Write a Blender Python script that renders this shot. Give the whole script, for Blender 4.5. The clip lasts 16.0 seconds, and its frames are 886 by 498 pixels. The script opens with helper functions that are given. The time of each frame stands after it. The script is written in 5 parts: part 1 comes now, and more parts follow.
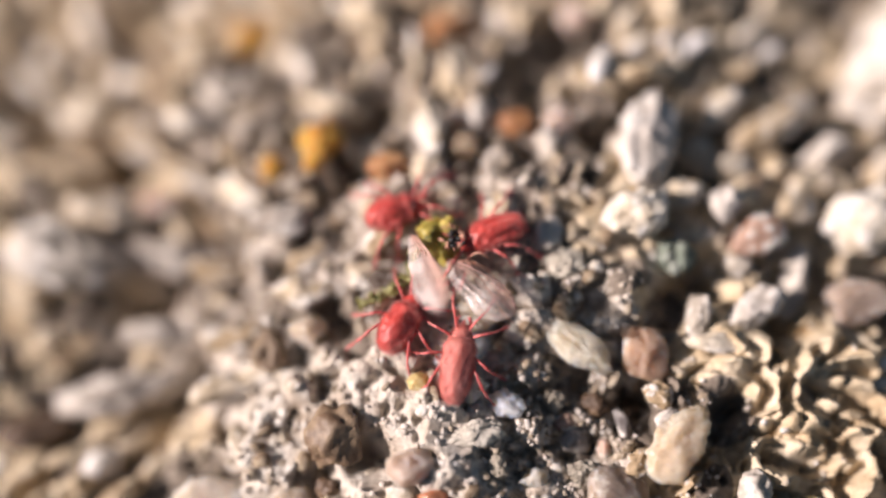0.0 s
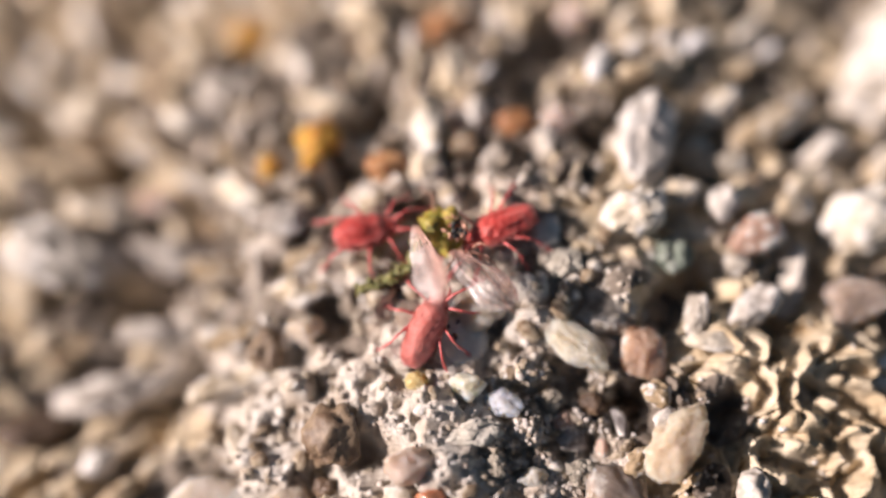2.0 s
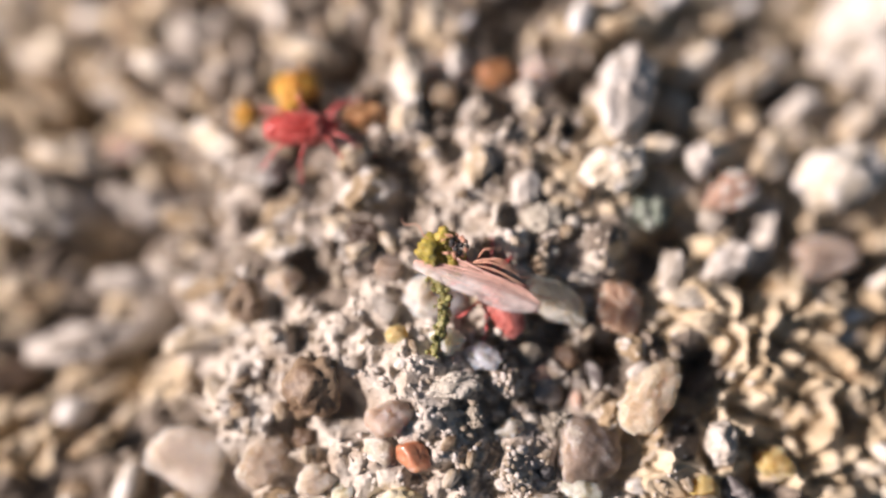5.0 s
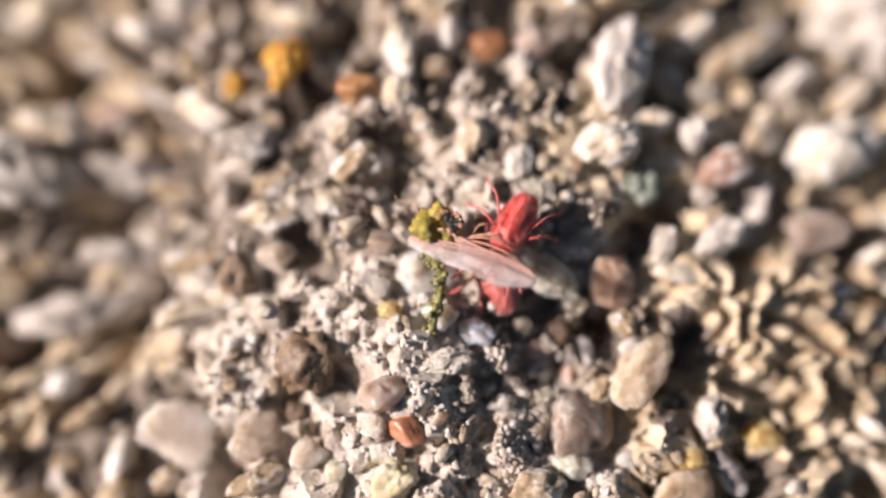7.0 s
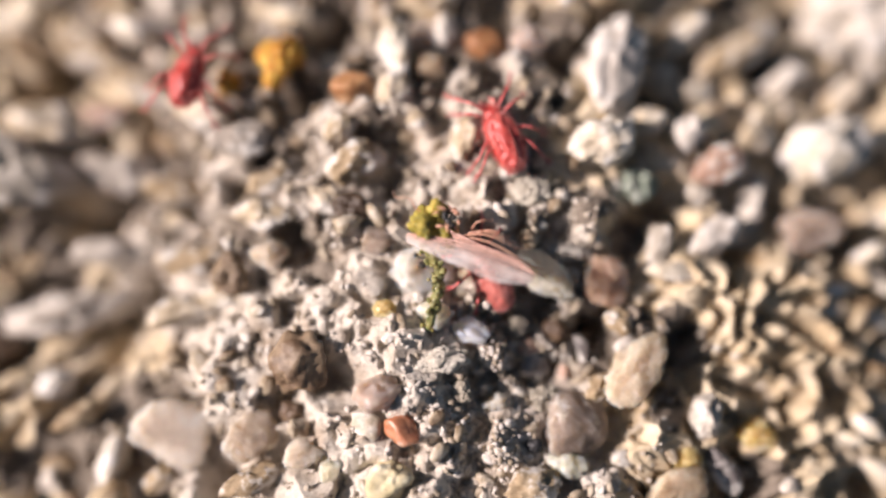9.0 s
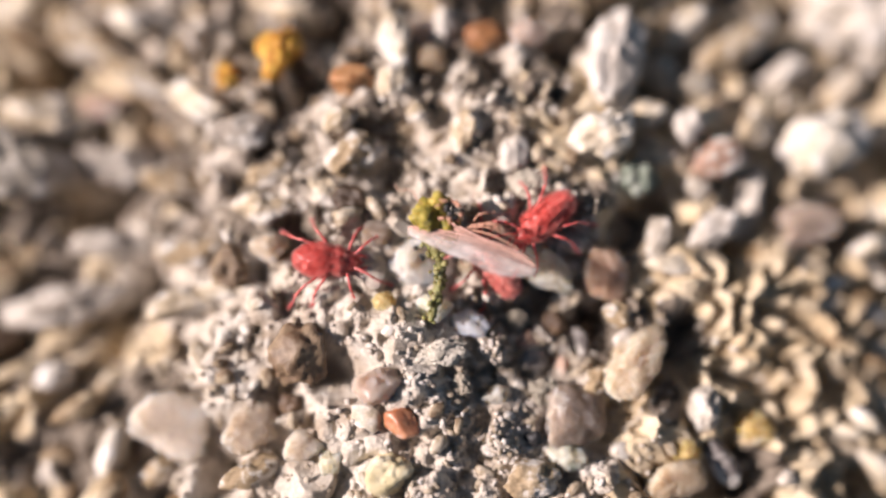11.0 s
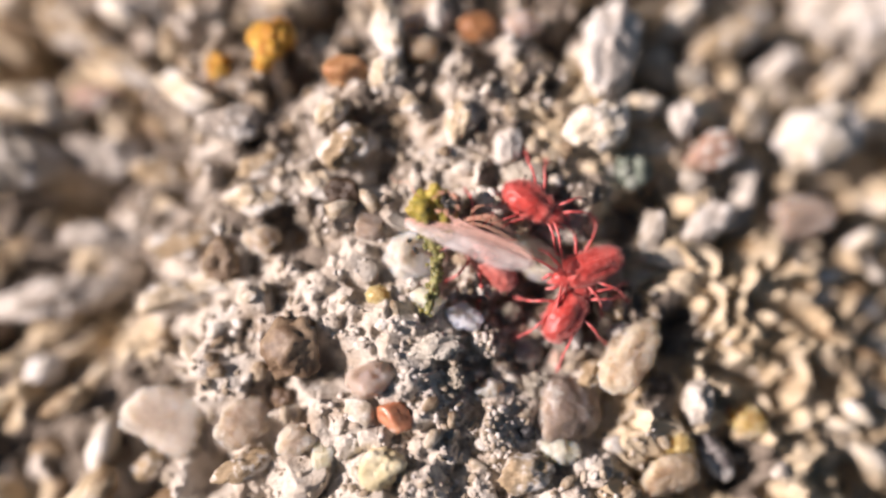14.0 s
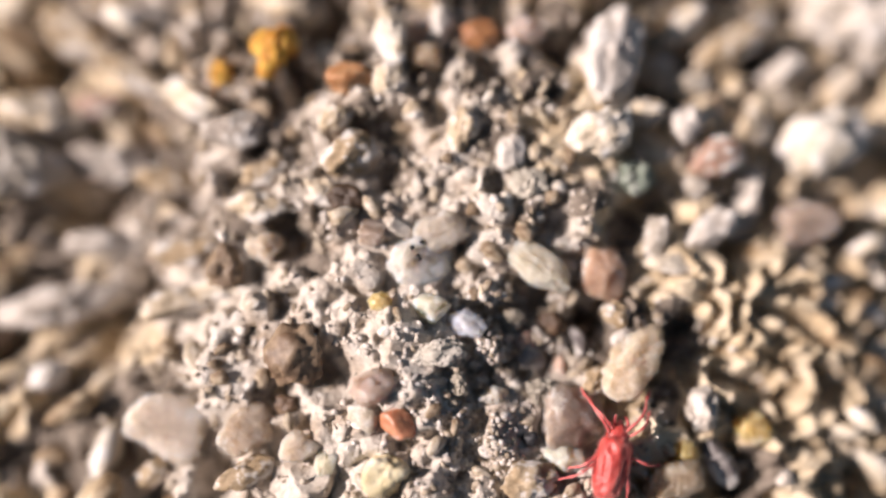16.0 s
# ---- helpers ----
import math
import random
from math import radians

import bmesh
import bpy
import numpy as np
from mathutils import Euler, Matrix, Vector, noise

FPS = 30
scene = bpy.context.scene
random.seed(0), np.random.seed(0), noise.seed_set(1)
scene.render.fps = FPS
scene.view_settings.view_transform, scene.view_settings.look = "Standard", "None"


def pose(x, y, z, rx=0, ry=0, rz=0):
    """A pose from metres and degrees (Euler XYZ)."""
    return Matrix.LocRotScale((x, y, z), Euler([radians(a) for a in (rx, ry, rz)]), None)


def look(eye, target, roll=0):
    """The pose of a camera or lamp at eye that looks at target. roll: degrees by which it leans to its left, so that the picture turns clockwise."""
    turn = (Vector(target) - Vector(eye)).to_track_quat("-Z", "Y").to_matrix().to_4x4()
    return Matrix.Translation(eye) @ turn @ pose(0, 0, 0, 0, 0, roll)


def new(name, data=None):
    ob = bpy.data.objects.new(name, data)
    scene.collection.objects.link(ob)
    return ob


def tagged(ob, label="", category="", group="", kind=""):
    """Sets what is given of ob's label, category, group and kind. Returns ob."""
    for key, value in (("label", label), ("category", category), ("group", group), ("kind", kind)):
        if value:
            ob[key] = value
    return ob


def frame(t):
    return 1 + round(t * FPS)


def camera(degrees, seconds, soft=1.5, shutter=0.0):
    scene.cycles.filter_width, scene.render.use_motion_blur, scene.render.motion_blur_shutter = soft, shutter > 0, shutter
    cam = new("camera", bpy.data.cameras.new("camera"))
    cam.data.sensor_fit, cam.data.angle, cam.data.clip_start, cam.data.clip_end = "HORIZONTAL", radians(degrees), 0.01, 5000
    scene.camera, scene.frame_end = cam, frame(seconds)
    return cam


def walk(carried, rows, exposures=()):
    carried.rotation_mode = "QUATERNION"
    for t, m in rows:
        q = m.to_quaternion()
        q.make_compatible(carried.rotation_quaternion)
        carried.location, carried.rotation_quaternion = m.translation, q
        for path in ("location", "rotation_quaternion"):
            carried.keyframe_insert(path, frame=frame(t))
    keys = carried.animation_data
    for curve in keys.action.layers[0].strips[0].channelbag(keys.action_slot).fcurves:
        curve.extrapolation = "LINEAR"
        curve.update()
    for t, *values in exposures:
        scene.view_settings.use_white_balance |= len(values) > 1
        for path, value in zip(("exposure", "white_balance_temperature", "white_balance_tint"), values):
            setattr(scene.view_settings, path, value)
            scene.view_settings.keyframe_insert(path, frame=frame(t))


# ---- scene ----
MM = 0.001                      # lengths below are in millimetres

# ---- camera ----
cam = camera(50.0, 16.0, soft=2.5)
cam.data.dof.use_dof = True
cam.data.dof.focus_distance = 18.35 * MM
cam.data.dof.aperture_fstop = 13.0
walk(cam, [
    (0.0, pose(0.000866, -0.005001, 0.018819, 14.769, 2.288, 0.487)),
    (0.5, pose(0.000879, -0.005000, 0.018899, 14.566, 2.471, 0.431)),
    (1.0, pose(0.000932, -0.005042, 0.018872, 14.780, 2.524, 0.535)),
    (1.5, pose(0.000861, -0.005021, 0.018779, 14.840, 2.256, 0.546)),
    (2.0, pose(0.000895, -0.005012, 0.018781, 14.769, 2.262, 0.429)),
    (2.5, pose(0.000830, -0.005077, 0.018779, 14.902, 2.032, 0.491)),
    (3.0, pose(0.000895, -0.005012, 0.018818, 14.278, 2.269, 0.588)),
    (3.5, pose(0.000820, -0.004935, 0.018857, 14.053, 2.042, 0.455)),
    (4.0, pose(0.000839, -0.005022, 0.018796, 14.024, 1.837, 0.576)),
    (4.5, pose(0.000338, -0.004481, 0.018966, 10.415, -0.488, 0.457)),
    (4.7, pose(0.000338, -0.004481, 0.018964, 10.420, -0.632, 0.457)),
    (7.0, pose(0.000079, -0.003977, 0.018943, 7.340, -1.857, 0.501)),
    (7.5, pose(0.000088, -0.004152, 0.018943, 8.043, -1.820, 0.486)),
    (8.0, pose(-0.000141, -0.004192, 0.018852, 8.205, -3.053, 0.317)),
    (8.5, pose(0.000036, -0.004281, 0.018869, 8.529, -2.271, 0.371)),
    (9.0, pose(-0.000038, -0.004057, 0.018863, 7.519, -2.537, 0.384)),
    (11.5, pose(-0.000198, -0.003997, 0.018865, 6.608, -3.156, 0.453)),
    (12.0, pose(-0.000266, -0.003843, 0.018857, 5.877, -3.592, 0.493)),
    (12.5, pose(-0.000282, -0.003858, 0.018811, 6.053, -3.754, 0.487)),
    (13.0, pose(-0.000224, -0.003950, 0.018856, 6.241, -3.467, 0.367)),
    (13.5, pose(-0.000220, -0.003911, 0.018760, 6.228, -3.553, 0.486)),
    (14.0, pose(-0.000239, -0.003908, 0.018747, 6.246, -3.570, 0.421)),
    (14.5, pose(-0.000223, -0.003736, 0.018816, 5.428, -3.346, 0.489)),
    (15.0, pose(-0.000164, -0.003964, 0.018828, 6.581, -3.061, 0.423)),
    (15.5, pose(-0.000174, -0.003859, 0.018802, 6.302, -3.126, 0.462)),
    (16.0, pose(-0.000148, -0.003899, 0.018742, 6.626, -3.107, 0.382)),
], exposures=[(0.0, 0.66), (16.0, 0.66)])

# ---- world and sun ----
SUN = Vector((-0.88, 0.04, 0.52)).normalized()
world = bpy.data.worlds.new("sky")
scene.world = world
world.use_nodes = True
sky = world.node_tree.nodes.new("ShaderNodeTexSky")
sky.sky_type, sky.sun_disc = "NISHITA", False
sky.sun_elevation, sky.sun_rotation = math.asin(SUN.z), math.atan2(SUN.x, SUN.y)
world.node_tree.links.new(sky.outputs[0], world.node_tree.nodes["Background"].inputs[0])
world.node_tree.nodes["Background"].inputs[1].default_value = 0.031
sun = new("sun", bpy.data.lights.new("sun", "SUN"))
sun.data.energy, sun.data.angle, sun.data.color = 5.1, radians(0.6), (1.0, 0.862, 0.85)
sun.matrix_world = look(SUN, (0, 0, 0))


# ---- materials ----
def material(name, tones, rough=0.7, fine=9000, coarse=1600, bump=0.5, depth=0.00003, sub=0.0, vary="object",
             coat=0.0, specks=0.0, crust=0.0, dust=0.55, tint=(1.0, 0.5, 0.3), spread=0.00025, trans=0.0):
    """A mineral or skin surface: tones mixed by coarse noise and from piece to piece, fine grain and relief."""
    m = bpy.data.materials.new(name)
    m.use_nodes = True
    n, l = m.node_tree.nodes, m.node_tree.links
    b = n["Principled BSDF"]
    co = n.new("ShaderNodeTexCoord")
    big, small = n.new("ShaderNodeTexNoise"), n.new("ShaderNodeTexNoise")
    big.inputs["Scale"].default_value, small.inputs["Scale"].default_value = coarse, fine
    big.inputs["Detail"].default_value, small.inputs["Detail"].default_value = 4, 5
    small.inputs["Roughness"].default_value = 0.65
    for t in (big, small):
        l.new(co.outputs["Object"], t.inputs["Vector"])
    ramp = n.new("ShaderNodeValToRGB")
    ramp.color_ramp.elements[0].position, ramp.color_ramp.elements[1].position = 0.25, 0.78
    ramp.color_ramp.elements[0].color, ramp.color_ramp.elements[1].color = (*tones[0], 1), (*tones[-1], 1)
    for i, tone in enumerate(tones[1:-1]):
        ramp.color_ramp.elements.new(0.25 + 0.53 * (i + 1) / (len(tones) - 1)).color = (*tone, 1)
    own = n.new("ShaderNodeObjectInfo").outputs["Random"] if vary == "object" else n.new("ShaderNodeNewGeometry").outputs["Random Per Island"]
    mix = n.new("ShaderNodeMath")
    mix.operation = "MULTIPLY_ADD"
    mix.inputs[1].default_value = 0.0 if vary == "none" else 0.5
    l.new(own, mix.inputs[0])
    shift = n.new("ShaderNodeMath")
    shift.operation = "MULTIPLY_ADD"
    l.new(big.outputs["Fac"], shift.inputs[0])
    shift.inputs[1].default_value, shift.inputs[2].default_value = 1.1, (-0.05 if vary == "none" else -0.3)
    l.new(shift.outputs[0], mix.inputs[2])
    l.new(mix.outputs[0], ramp.inputs[0])
    grain = n.new("ShaderNodeMix")
    grain.data_type, grain.blend_type = "RGBA", "MULTIPLY"
    grain.inputs[0].default_value = dust
    l.new(ramp.outputs[0], grain.inputs[6])
    g2 = n.new("ShaderNodeValToRGB")
    g2.color_ramp.elements[0].position, g2.color_ramp.elements[1].position = 0.3, 0.62
    g2.color_ramp.elements[0].color = (0.42, 0.4, 0.38, 1)
    l.new(small.outputs["Fac"], g2.inputs[0])
    l.new(g2.outputs[0], grain.inputs[7])
    colour = grain.outputs[2]
    if specks:
        vor = n.new("ShaderNodeTexVoronoi")
        vor.inputs["Scale"].default_value = 5200
        l.new(co.outputs["Object"], vor.inputs["Vector"])
        cut = n.new("ShaderNodeMath")
        cut.operation, cut.inputs[1].default_value = "LESS_THAN", specks
        l.new(vor.outputs["Distance"], cut.inputs[0])
        dark = n.new("ShaderNodeMix")
        dark.data_type = "RGBA"
        l.new(cut.outputs[0], dark.inputs[0])
        l.new(colour, dark.inputs[6])
        dark.inputs[7].default_value = (0.10, 0.085, 0.07, 1)
        colour = dark.outputs[2]
    b.inputs["Roughness"].default_value = rough
    if crust:                                       # patches of mortar left on the stone
        film, edge, coat_mix, dull = n.new("ShaderNodeTexNoise"), n.new("ShaderNodeMapRange"), n.new("ShaderNodeMix"), n.new("ShaderNodeMapRange")
        film.inputs["Scale"].default_value, film.inputs["Detail"].default_value, film.inputs["Roughness"].default_value = 1900, 7, 0.7
        l.new(co.outputs["Object"], film.inputs["Vector"])
        edge.inputs["From Min"].default_value, edge.inputs["From Max"].default_value = 0.74 - 0.5 * crust, 0.82 - 0.5 * crust
        l.new(film.outputs["Fac"], edge.inputs["Value"])
        coat_mix.data_type = "RGBA"
        l.new(edge.outputs[0], coat_mix.inputs[0])
        l.new(colour, coat_mix.inputs[6])
        coat_mix.inputs[7].default_value = (0.63, 0.59, 0.53, 1)
        colour = coat_mix.outputs[2]
        dull.inputs["To Min"].default_value, dull.inputs["To Max"].default_value = rough, 0.9
        l.new(edge.outputs[0], dull.inputs["Value"])
        l.new(dull.outputs[0], b.inputs["Roughness"])
    l.new(colour, b.inputs["Base Color"])
    b.inputs["Coat Weight"].default_value = coat
    b.inputs["Coat Roughness"].default_value = 0.15
    if sub:
        b.inputs["Subsurface Weight"].default_value = sub
        b.inputs["Subsurface Radius"].default_value = tint
        b.inputs["Subsurface Scale"].default_value = spread
    if trans:
        b.inputs["Transmission Weight"].default_value = trans
        b.inputs["IOR"].default_value = 1.35
    bm = n.new("ShaderNodeBump")
    bm.inputs["Strength"].default_value, bm.inputs["Distance"].default_value = bump, depth
    l.new(small.outputs["Fac"], bm.inputs["Height"])
    l.new(bm.outputs[0], b.inputs["Normal"])
    return m


GLASSY = dict(crust=0.34, rough=0.42, sub=1.0, coat=0.12, bump=1.0, fine=8000, depth=0.00006, dust=0.32, tint=(1.0, 0.84, 0.64), spread=0.0007)
MAT = {
    "cement": material("cement", [(0.45, 0.35, 0.25), (0.73, 0.65, 0.545), (0.87, 0.81, 0.715)], 0.85, 12000, 1500, 1.0, 0.00009, vary="none", dust=0.42),
    "ochre": material("ochre_mortar", [(0.44, 0.32, 0.18), (0.60, 0.49, 0.33), (0.70, 0.61, 0.47)], 0.85, 11000, 1500, 0.8, 0.00005, vary="none", dust=0.2),
    # brown of the soil, also used to paint shade in pits and gaps
    "soil_shade": material("sandy_soil_shade", [(0.10, 0.08, 0.06), (0.21, 0.17, 0.13), (0.38, 0.32, 0.25)], 0.9, 9000, 1500, 0.9, 0.00006, vary="none", dust=0.4),
    "gravel": material("gravel", [(0.32, 0.25, 0.17), (0.50, 0.42, 0.31), (0.62, 0.54, 0.44), (0.74, 0.68, 0.60)], 0.6, 9000, 1800, 0.9, 0.00006, vary="island"),
    "crumb": material("crumb", [(0.34, 0.28, 0.22), (0.55, 0.49, 0.42), (0.70, 0.66, 0.60)], 0.7, 12000, 3000, 0.5, 0.00003, vary="island", dust=0.3),
    "coarse": material("coarse_sand", [(0.23, 0.15, 0.075), (0.56, 0.44, 0.28), (0.74, 0.65, 0.50), (0.84, 0.81, 0.77)], 0.6, 9000, 1500, 0.8, 0.00005, vary="island"),
    "grain": material("grain", [(0.24, 0.16, 0.09), (0.50, 0.40, 0.27), (0.66, 0.57, 0.44), (0.88, 0.83, 0.75)], 0.5, 9000, 1800, 0.8, 0.00005),
    "cream": material("cream_stone", [(0.37, 0.27, 0.155), (0.58, 0.475, 0.33), (0.77, 0.71, 0.59)], 0.75, 8000, 1500, 0.7, 0.00004, crust=0.5),
    "chalk": material("white_stone", [(0.44, 0.385, 0.31), (0.58, 0.52, 0.44), (0.69, 0.635, 0.56)], 0.7, 8000, 1700, 0.6, 0.00003, crust=0.5),
    "rough": material("rough_mortar", [(0.40, 0.35, 0.27), (0.62, 0.56, 0.45), (0.78, 0.72, 0.61)], 0.9, 14000, 5000, 1.0, 0.00008, specks=0.03),
    "greystone": material("grey_stone", [(0.35, 0.30, 0.245), (0.55, 0.49, 0.415), (0.66, 0.60, 0.53)], 0.75, 8000, 1500, 0.7, 0.00004, crust=0.5),
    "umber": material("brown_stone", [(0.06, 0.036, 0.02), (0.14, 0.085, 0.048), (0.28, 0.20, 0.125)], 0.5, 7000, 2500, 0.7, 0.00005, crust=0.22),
    "slate": material("slate_stone", [(0.16, 0.14, 0.13), (0.27, 0.24, 0.22), (0.38, 0.35, 0.32)], 0.5, 9000, 2000, 0.5, 0.00003, crust=0.5),
    "rust": material("rust_stone", [(0.30, 0.13, 0.05), (0.42, 0.20, 0.08), (0.52, 0.30, 0.15)], 0.55, 8000, 2200, 0.5, 0.00003, sub=0.2, crust=0.3),
    "terracotta": material("terracotta", [(0.40, 0.25, 0.18), (0.54, 0.37, 0.28)], 0.6, 8000, 2500, 0.5, 0.00003, sub=0.2, crust=0.5),
    "orange": material("orange_stone", [(0.42, 0.16, 0.075), (0.53, 0.24, 0.13), (0.62, 0.35, 0.23)], 0.45, 7000, 2500, 0.4, 0.00002, sub=0.35, coat=0.3, crust=0.3),
    "lichen": material("yellow_lichen", [(0.46, 0.19, 0.015), (0.60, 0.31, 0.03), (0.66, 0.42, 0.08)], 0.6, 8000, 3000, 0.6, 0.00004, sub=0.25),
    "moss": material("grey_lichen", [(0.16, 0.20, 0.15), (0.34, 0.38, 0.30), (0.48, 0.50, 0.42)], 0.85, 9000, 3500, 0.9, 0.00005),
    "lemonstone": material("lemon_stone", [(0.58, 0.46, 0.22), (0.72, 0.62, 0.38), (0.80, 0.74, 0.56)], 0.7, 8000, 2500, 0.7, 0.00005, specks=0.1),
    "quartz": material("quartz", [(0.48, 0.42, 0.34), (0.60, 0.54, 0.46), (0.76, 0.72, 0.65)], coarse=2600, trans=0.1, **GLASSY),
    "ice": material("ice_quartz", [(0.56, 0.56, 0.57), (0.68, 0.69, 0.72), (0.80, 0.82, 0.86)], coarse=2600, trans=0.1, **{**GLASSY, "crust": 0.15}),
    "straw": material("straw_quartz", [(0.42, 0.36, 0.26), (0.55, 0.49, 0.37), (0.68, 0.62, 0.50)], coarse=1900, trans=0.12, **GLASSY),
    "lemon": material("lemon_quartz", [(0.54, 0.47, 0.32), (0.68, 0.61, 0.45), (0.81, 0.76, 0.62)], coarse=2000, trans=0.12, **GLASSY),
    "rose": material("rose_quartz", [(0.50, 0.39, 0.32), (0.64, 0.52, 0.45), (0.79, 0.69, 0.62)], coarse=1800, trans=0.12, **GLASSY),
    "sard": material("sard_quartz", [(0.40, 0.25, 0.165), (0.52, 0.34, 0.235), (0.64, 0.45, 0.33)], coarse=1200, trans=0.12, **GLASSY),
    "honey": material("honey_quartz", [(0.37, 0.26, 0.16), (0.52, 0.40, 0.27), (0.68, 0.57, 0.43)], coarse=2400, trans=0.12, **{**GLASSY, "crust": 0.22}),
    "amber": material("amber_quartz", [(0.32, 0.19, 0.05), (0.50, 0.33, 0.10), (0.66, 0.49, 0.24)], coarse=2400, trans=0.12, **GLASSY),
    "smoky": material("smoky_quartz", [(0.26, 0.20, 0.155), (0.39, 0.31, 0.25), (0.54, 0.45, 0.38)], coarse=2600, trans=0.12, **GLASSY),
    "beige": material("beige_quartz", [(0.40, 0.32, 0.24), (0.53, 0.44, 0.34), (0.66, 0.57, 0.47)], coarse=1500, trans=0.12, **GLASSY),
    "crystal": material("crystal", [(0.80, 0.72, 0.50), (0.90, 0.86, 0.72)], 0.16, 9000, 2000, 0.1, 0.00001, coat=0.6, dust=0.1),
    "speck": material("black_speck", [(0.012, 0.011, 0.012), (0.03, 0.028, 0.026)], 0.5),
    "velvet": material("red_velvet_skin", [(0.45, 0.038, 0.030), (0.60, 0.078, 0.062), (0.73, 0.165, 0.135)], 0.4, 18000, 3500, 0.5, 0.00002, sub=0.4, vary="none",
                       tint=(1.0, 0.25, 0.2), spread=0.00012),
    "leg": material("red_leg_skin", [(0.54, 0.07, 0.07), (0.68, 0.16, 0.15), (0.78, 0.30, 0.27)], 0.45, 15000, 4000, 0.5, 0.00002, sub=0.4, vary="none",
                    tint=(1.0, 0.3, 0.25), spread=0.0001),
    "dull": material("dull_pink_skin", [(0.45, 0.10, 0.075), (0.62, 0.19, 0.15), (0.72, 0.34, 0.28)], 0.6, 15000, 1500, 0.5, 0.00002, sub=0.4, vary="none",
                      tint=(1.0, 0.3, 0.25), spread=0.0001),
    "setae": material("pale_setae", [(0.74, 0.24, 0.21), (0.84, 0.44, 0.40)], 0.4, vary="none"),
    "eye": material("dark_red_eye", [(0.10, 0.005, 0.005), (0.18, 0.01, 0.01)], 0.12, coat=1.0, vary="none"),
    "olive": material("olive_green_cuticle", [(0.075, 0.075, 0.012), (0.40, 0.32, 0.04), (0.66, 0.50, 0.13)], 0.42, 12000, 5000, 1.0, 0.00006, sub=0.25, coat=0.15, vary="none"),
    "green": material("green_remains", [(0.05, 0.05, 0.014), (0.25, 0.235, 0.06), (0.52, 0.48, 0.25)], 0.38, 12000, 9000, 1.0, 0.00005, sub=0.2, coat=0.2, vary="none"),
    "vein": material("wing_vein", [(0.64, 0.36, 0.28), (0.80, 0.56, 0.47)], 0.4, vary="none"),
    "limb": material("pale_limb", [(0.58, 0.27, 0.17), (0.76, 0.48, 0.34)], 0.4, vary="none"),
}


def wing_material(name, least, most):
    """A thin membrane, see-through in patches."""
    m = material(name, [(0.84, 0.67, 0.59), (0.90, 0.79, 0.73), (0.96, 0.93, 0.90)], 0.22, 5000, 1400, 0.6, 0.00004, vary="none", coat=0.5, dust=0.15)
    n, l = m.node_tree.nodes, m.node_tree.links
    clear, thin, a, b = n.new("ShaderNodeBsdfTransparent"), n.new("ShaderNodeBsdfTranslucent"), n.new("ShaderNodeMixShader"), n.new("ShaderNodeMixShader")
    thin.inputs[0].default_value = (0.93, 0.80, 0.72, 1)
    a.inputs[0].default_value = 0.25
    patch, span = n.new("ShaderNodeTexNoise"), n.new("ShaderNodeMapRange")
    patch.inputs["Scale"].default_value, patch.inputs["Detail"].default_value = 1900, 3
    span.inputs["From Min"].default_value, span.inputs["From Max"].default_value = 0.35, 0.65
    span.inputs["To Min"].default_value, span.inputs["To Max"].default_value = least, most
    l.new(n["Texture Coordinate"].outputs["Object"], patch.inputs["Vector"])
    l.new(patch.outputs["Fac"], span.inputs["Value"])
    l.new(span.outputs[0], b.inputs[0])
    # the front half of the membrane is flushed pink
    side, flush, pink = n.new("ShaderNodeSeparateXYZ"), n.new("ShaderNodeMapRange"), n.new("ShaderNodeMix")
    flush.inputs["From Min"].default_value, flush.inputs["From Max"].default_value = -0.10 * MM, 0.16 * MM
    pink.data_type, pink.blend_type = "RGBA", "MULTIPLY"
    pink.inputs[7].default_value = (0.96, 0.72, 0.64, 1)
    base = n["Principled BSDF"].inputs["Base Color"]
    l.new(n["Texture Coordinate"].outputs["Object"], side.inputs[0])
    l.new(side.outputs["Y"], flush.inputs["Value"])
    l.new(flush.outputs[0], pink.inputs[0])
    l.new(base.links[0].from_socket, pink.inputs[6])
    l.new(pink.outputs[2], base)
    l.new(n["Principled BSDF"].outputs[0], a.inputs[1])
    l.new(thin.outputs[0], a.inputs[2])
    l.new(a.outputs[0], b.inputs[1])
    l.new(clear.outputs[0], b.inputs[2])
    l.new(b.outputs[0], n["Material Output"].inputs[0])
    return m


MAT["wing"] = wing_material("wing_membrane", 0.30, 0.75)
MAT["clear_wing"] = wing_material("clear_wing_membrane", 0.55, 0.92)
for name in ("velvet", "dull", "leg"):              # velvet of microscopic hairs
    skin = MAT[name].node_tree.nodes["Principled BSDF"]
    skin.inputs["Sheen Weight"].default_value = 0.15 if name == "dull" else 0.3
    skin.inputs["Sheen Roughness"].default_value = 0.4
    skin.inputs["Sheen Tint"].default_value = (1.0, 0.55, 0.5, 1)


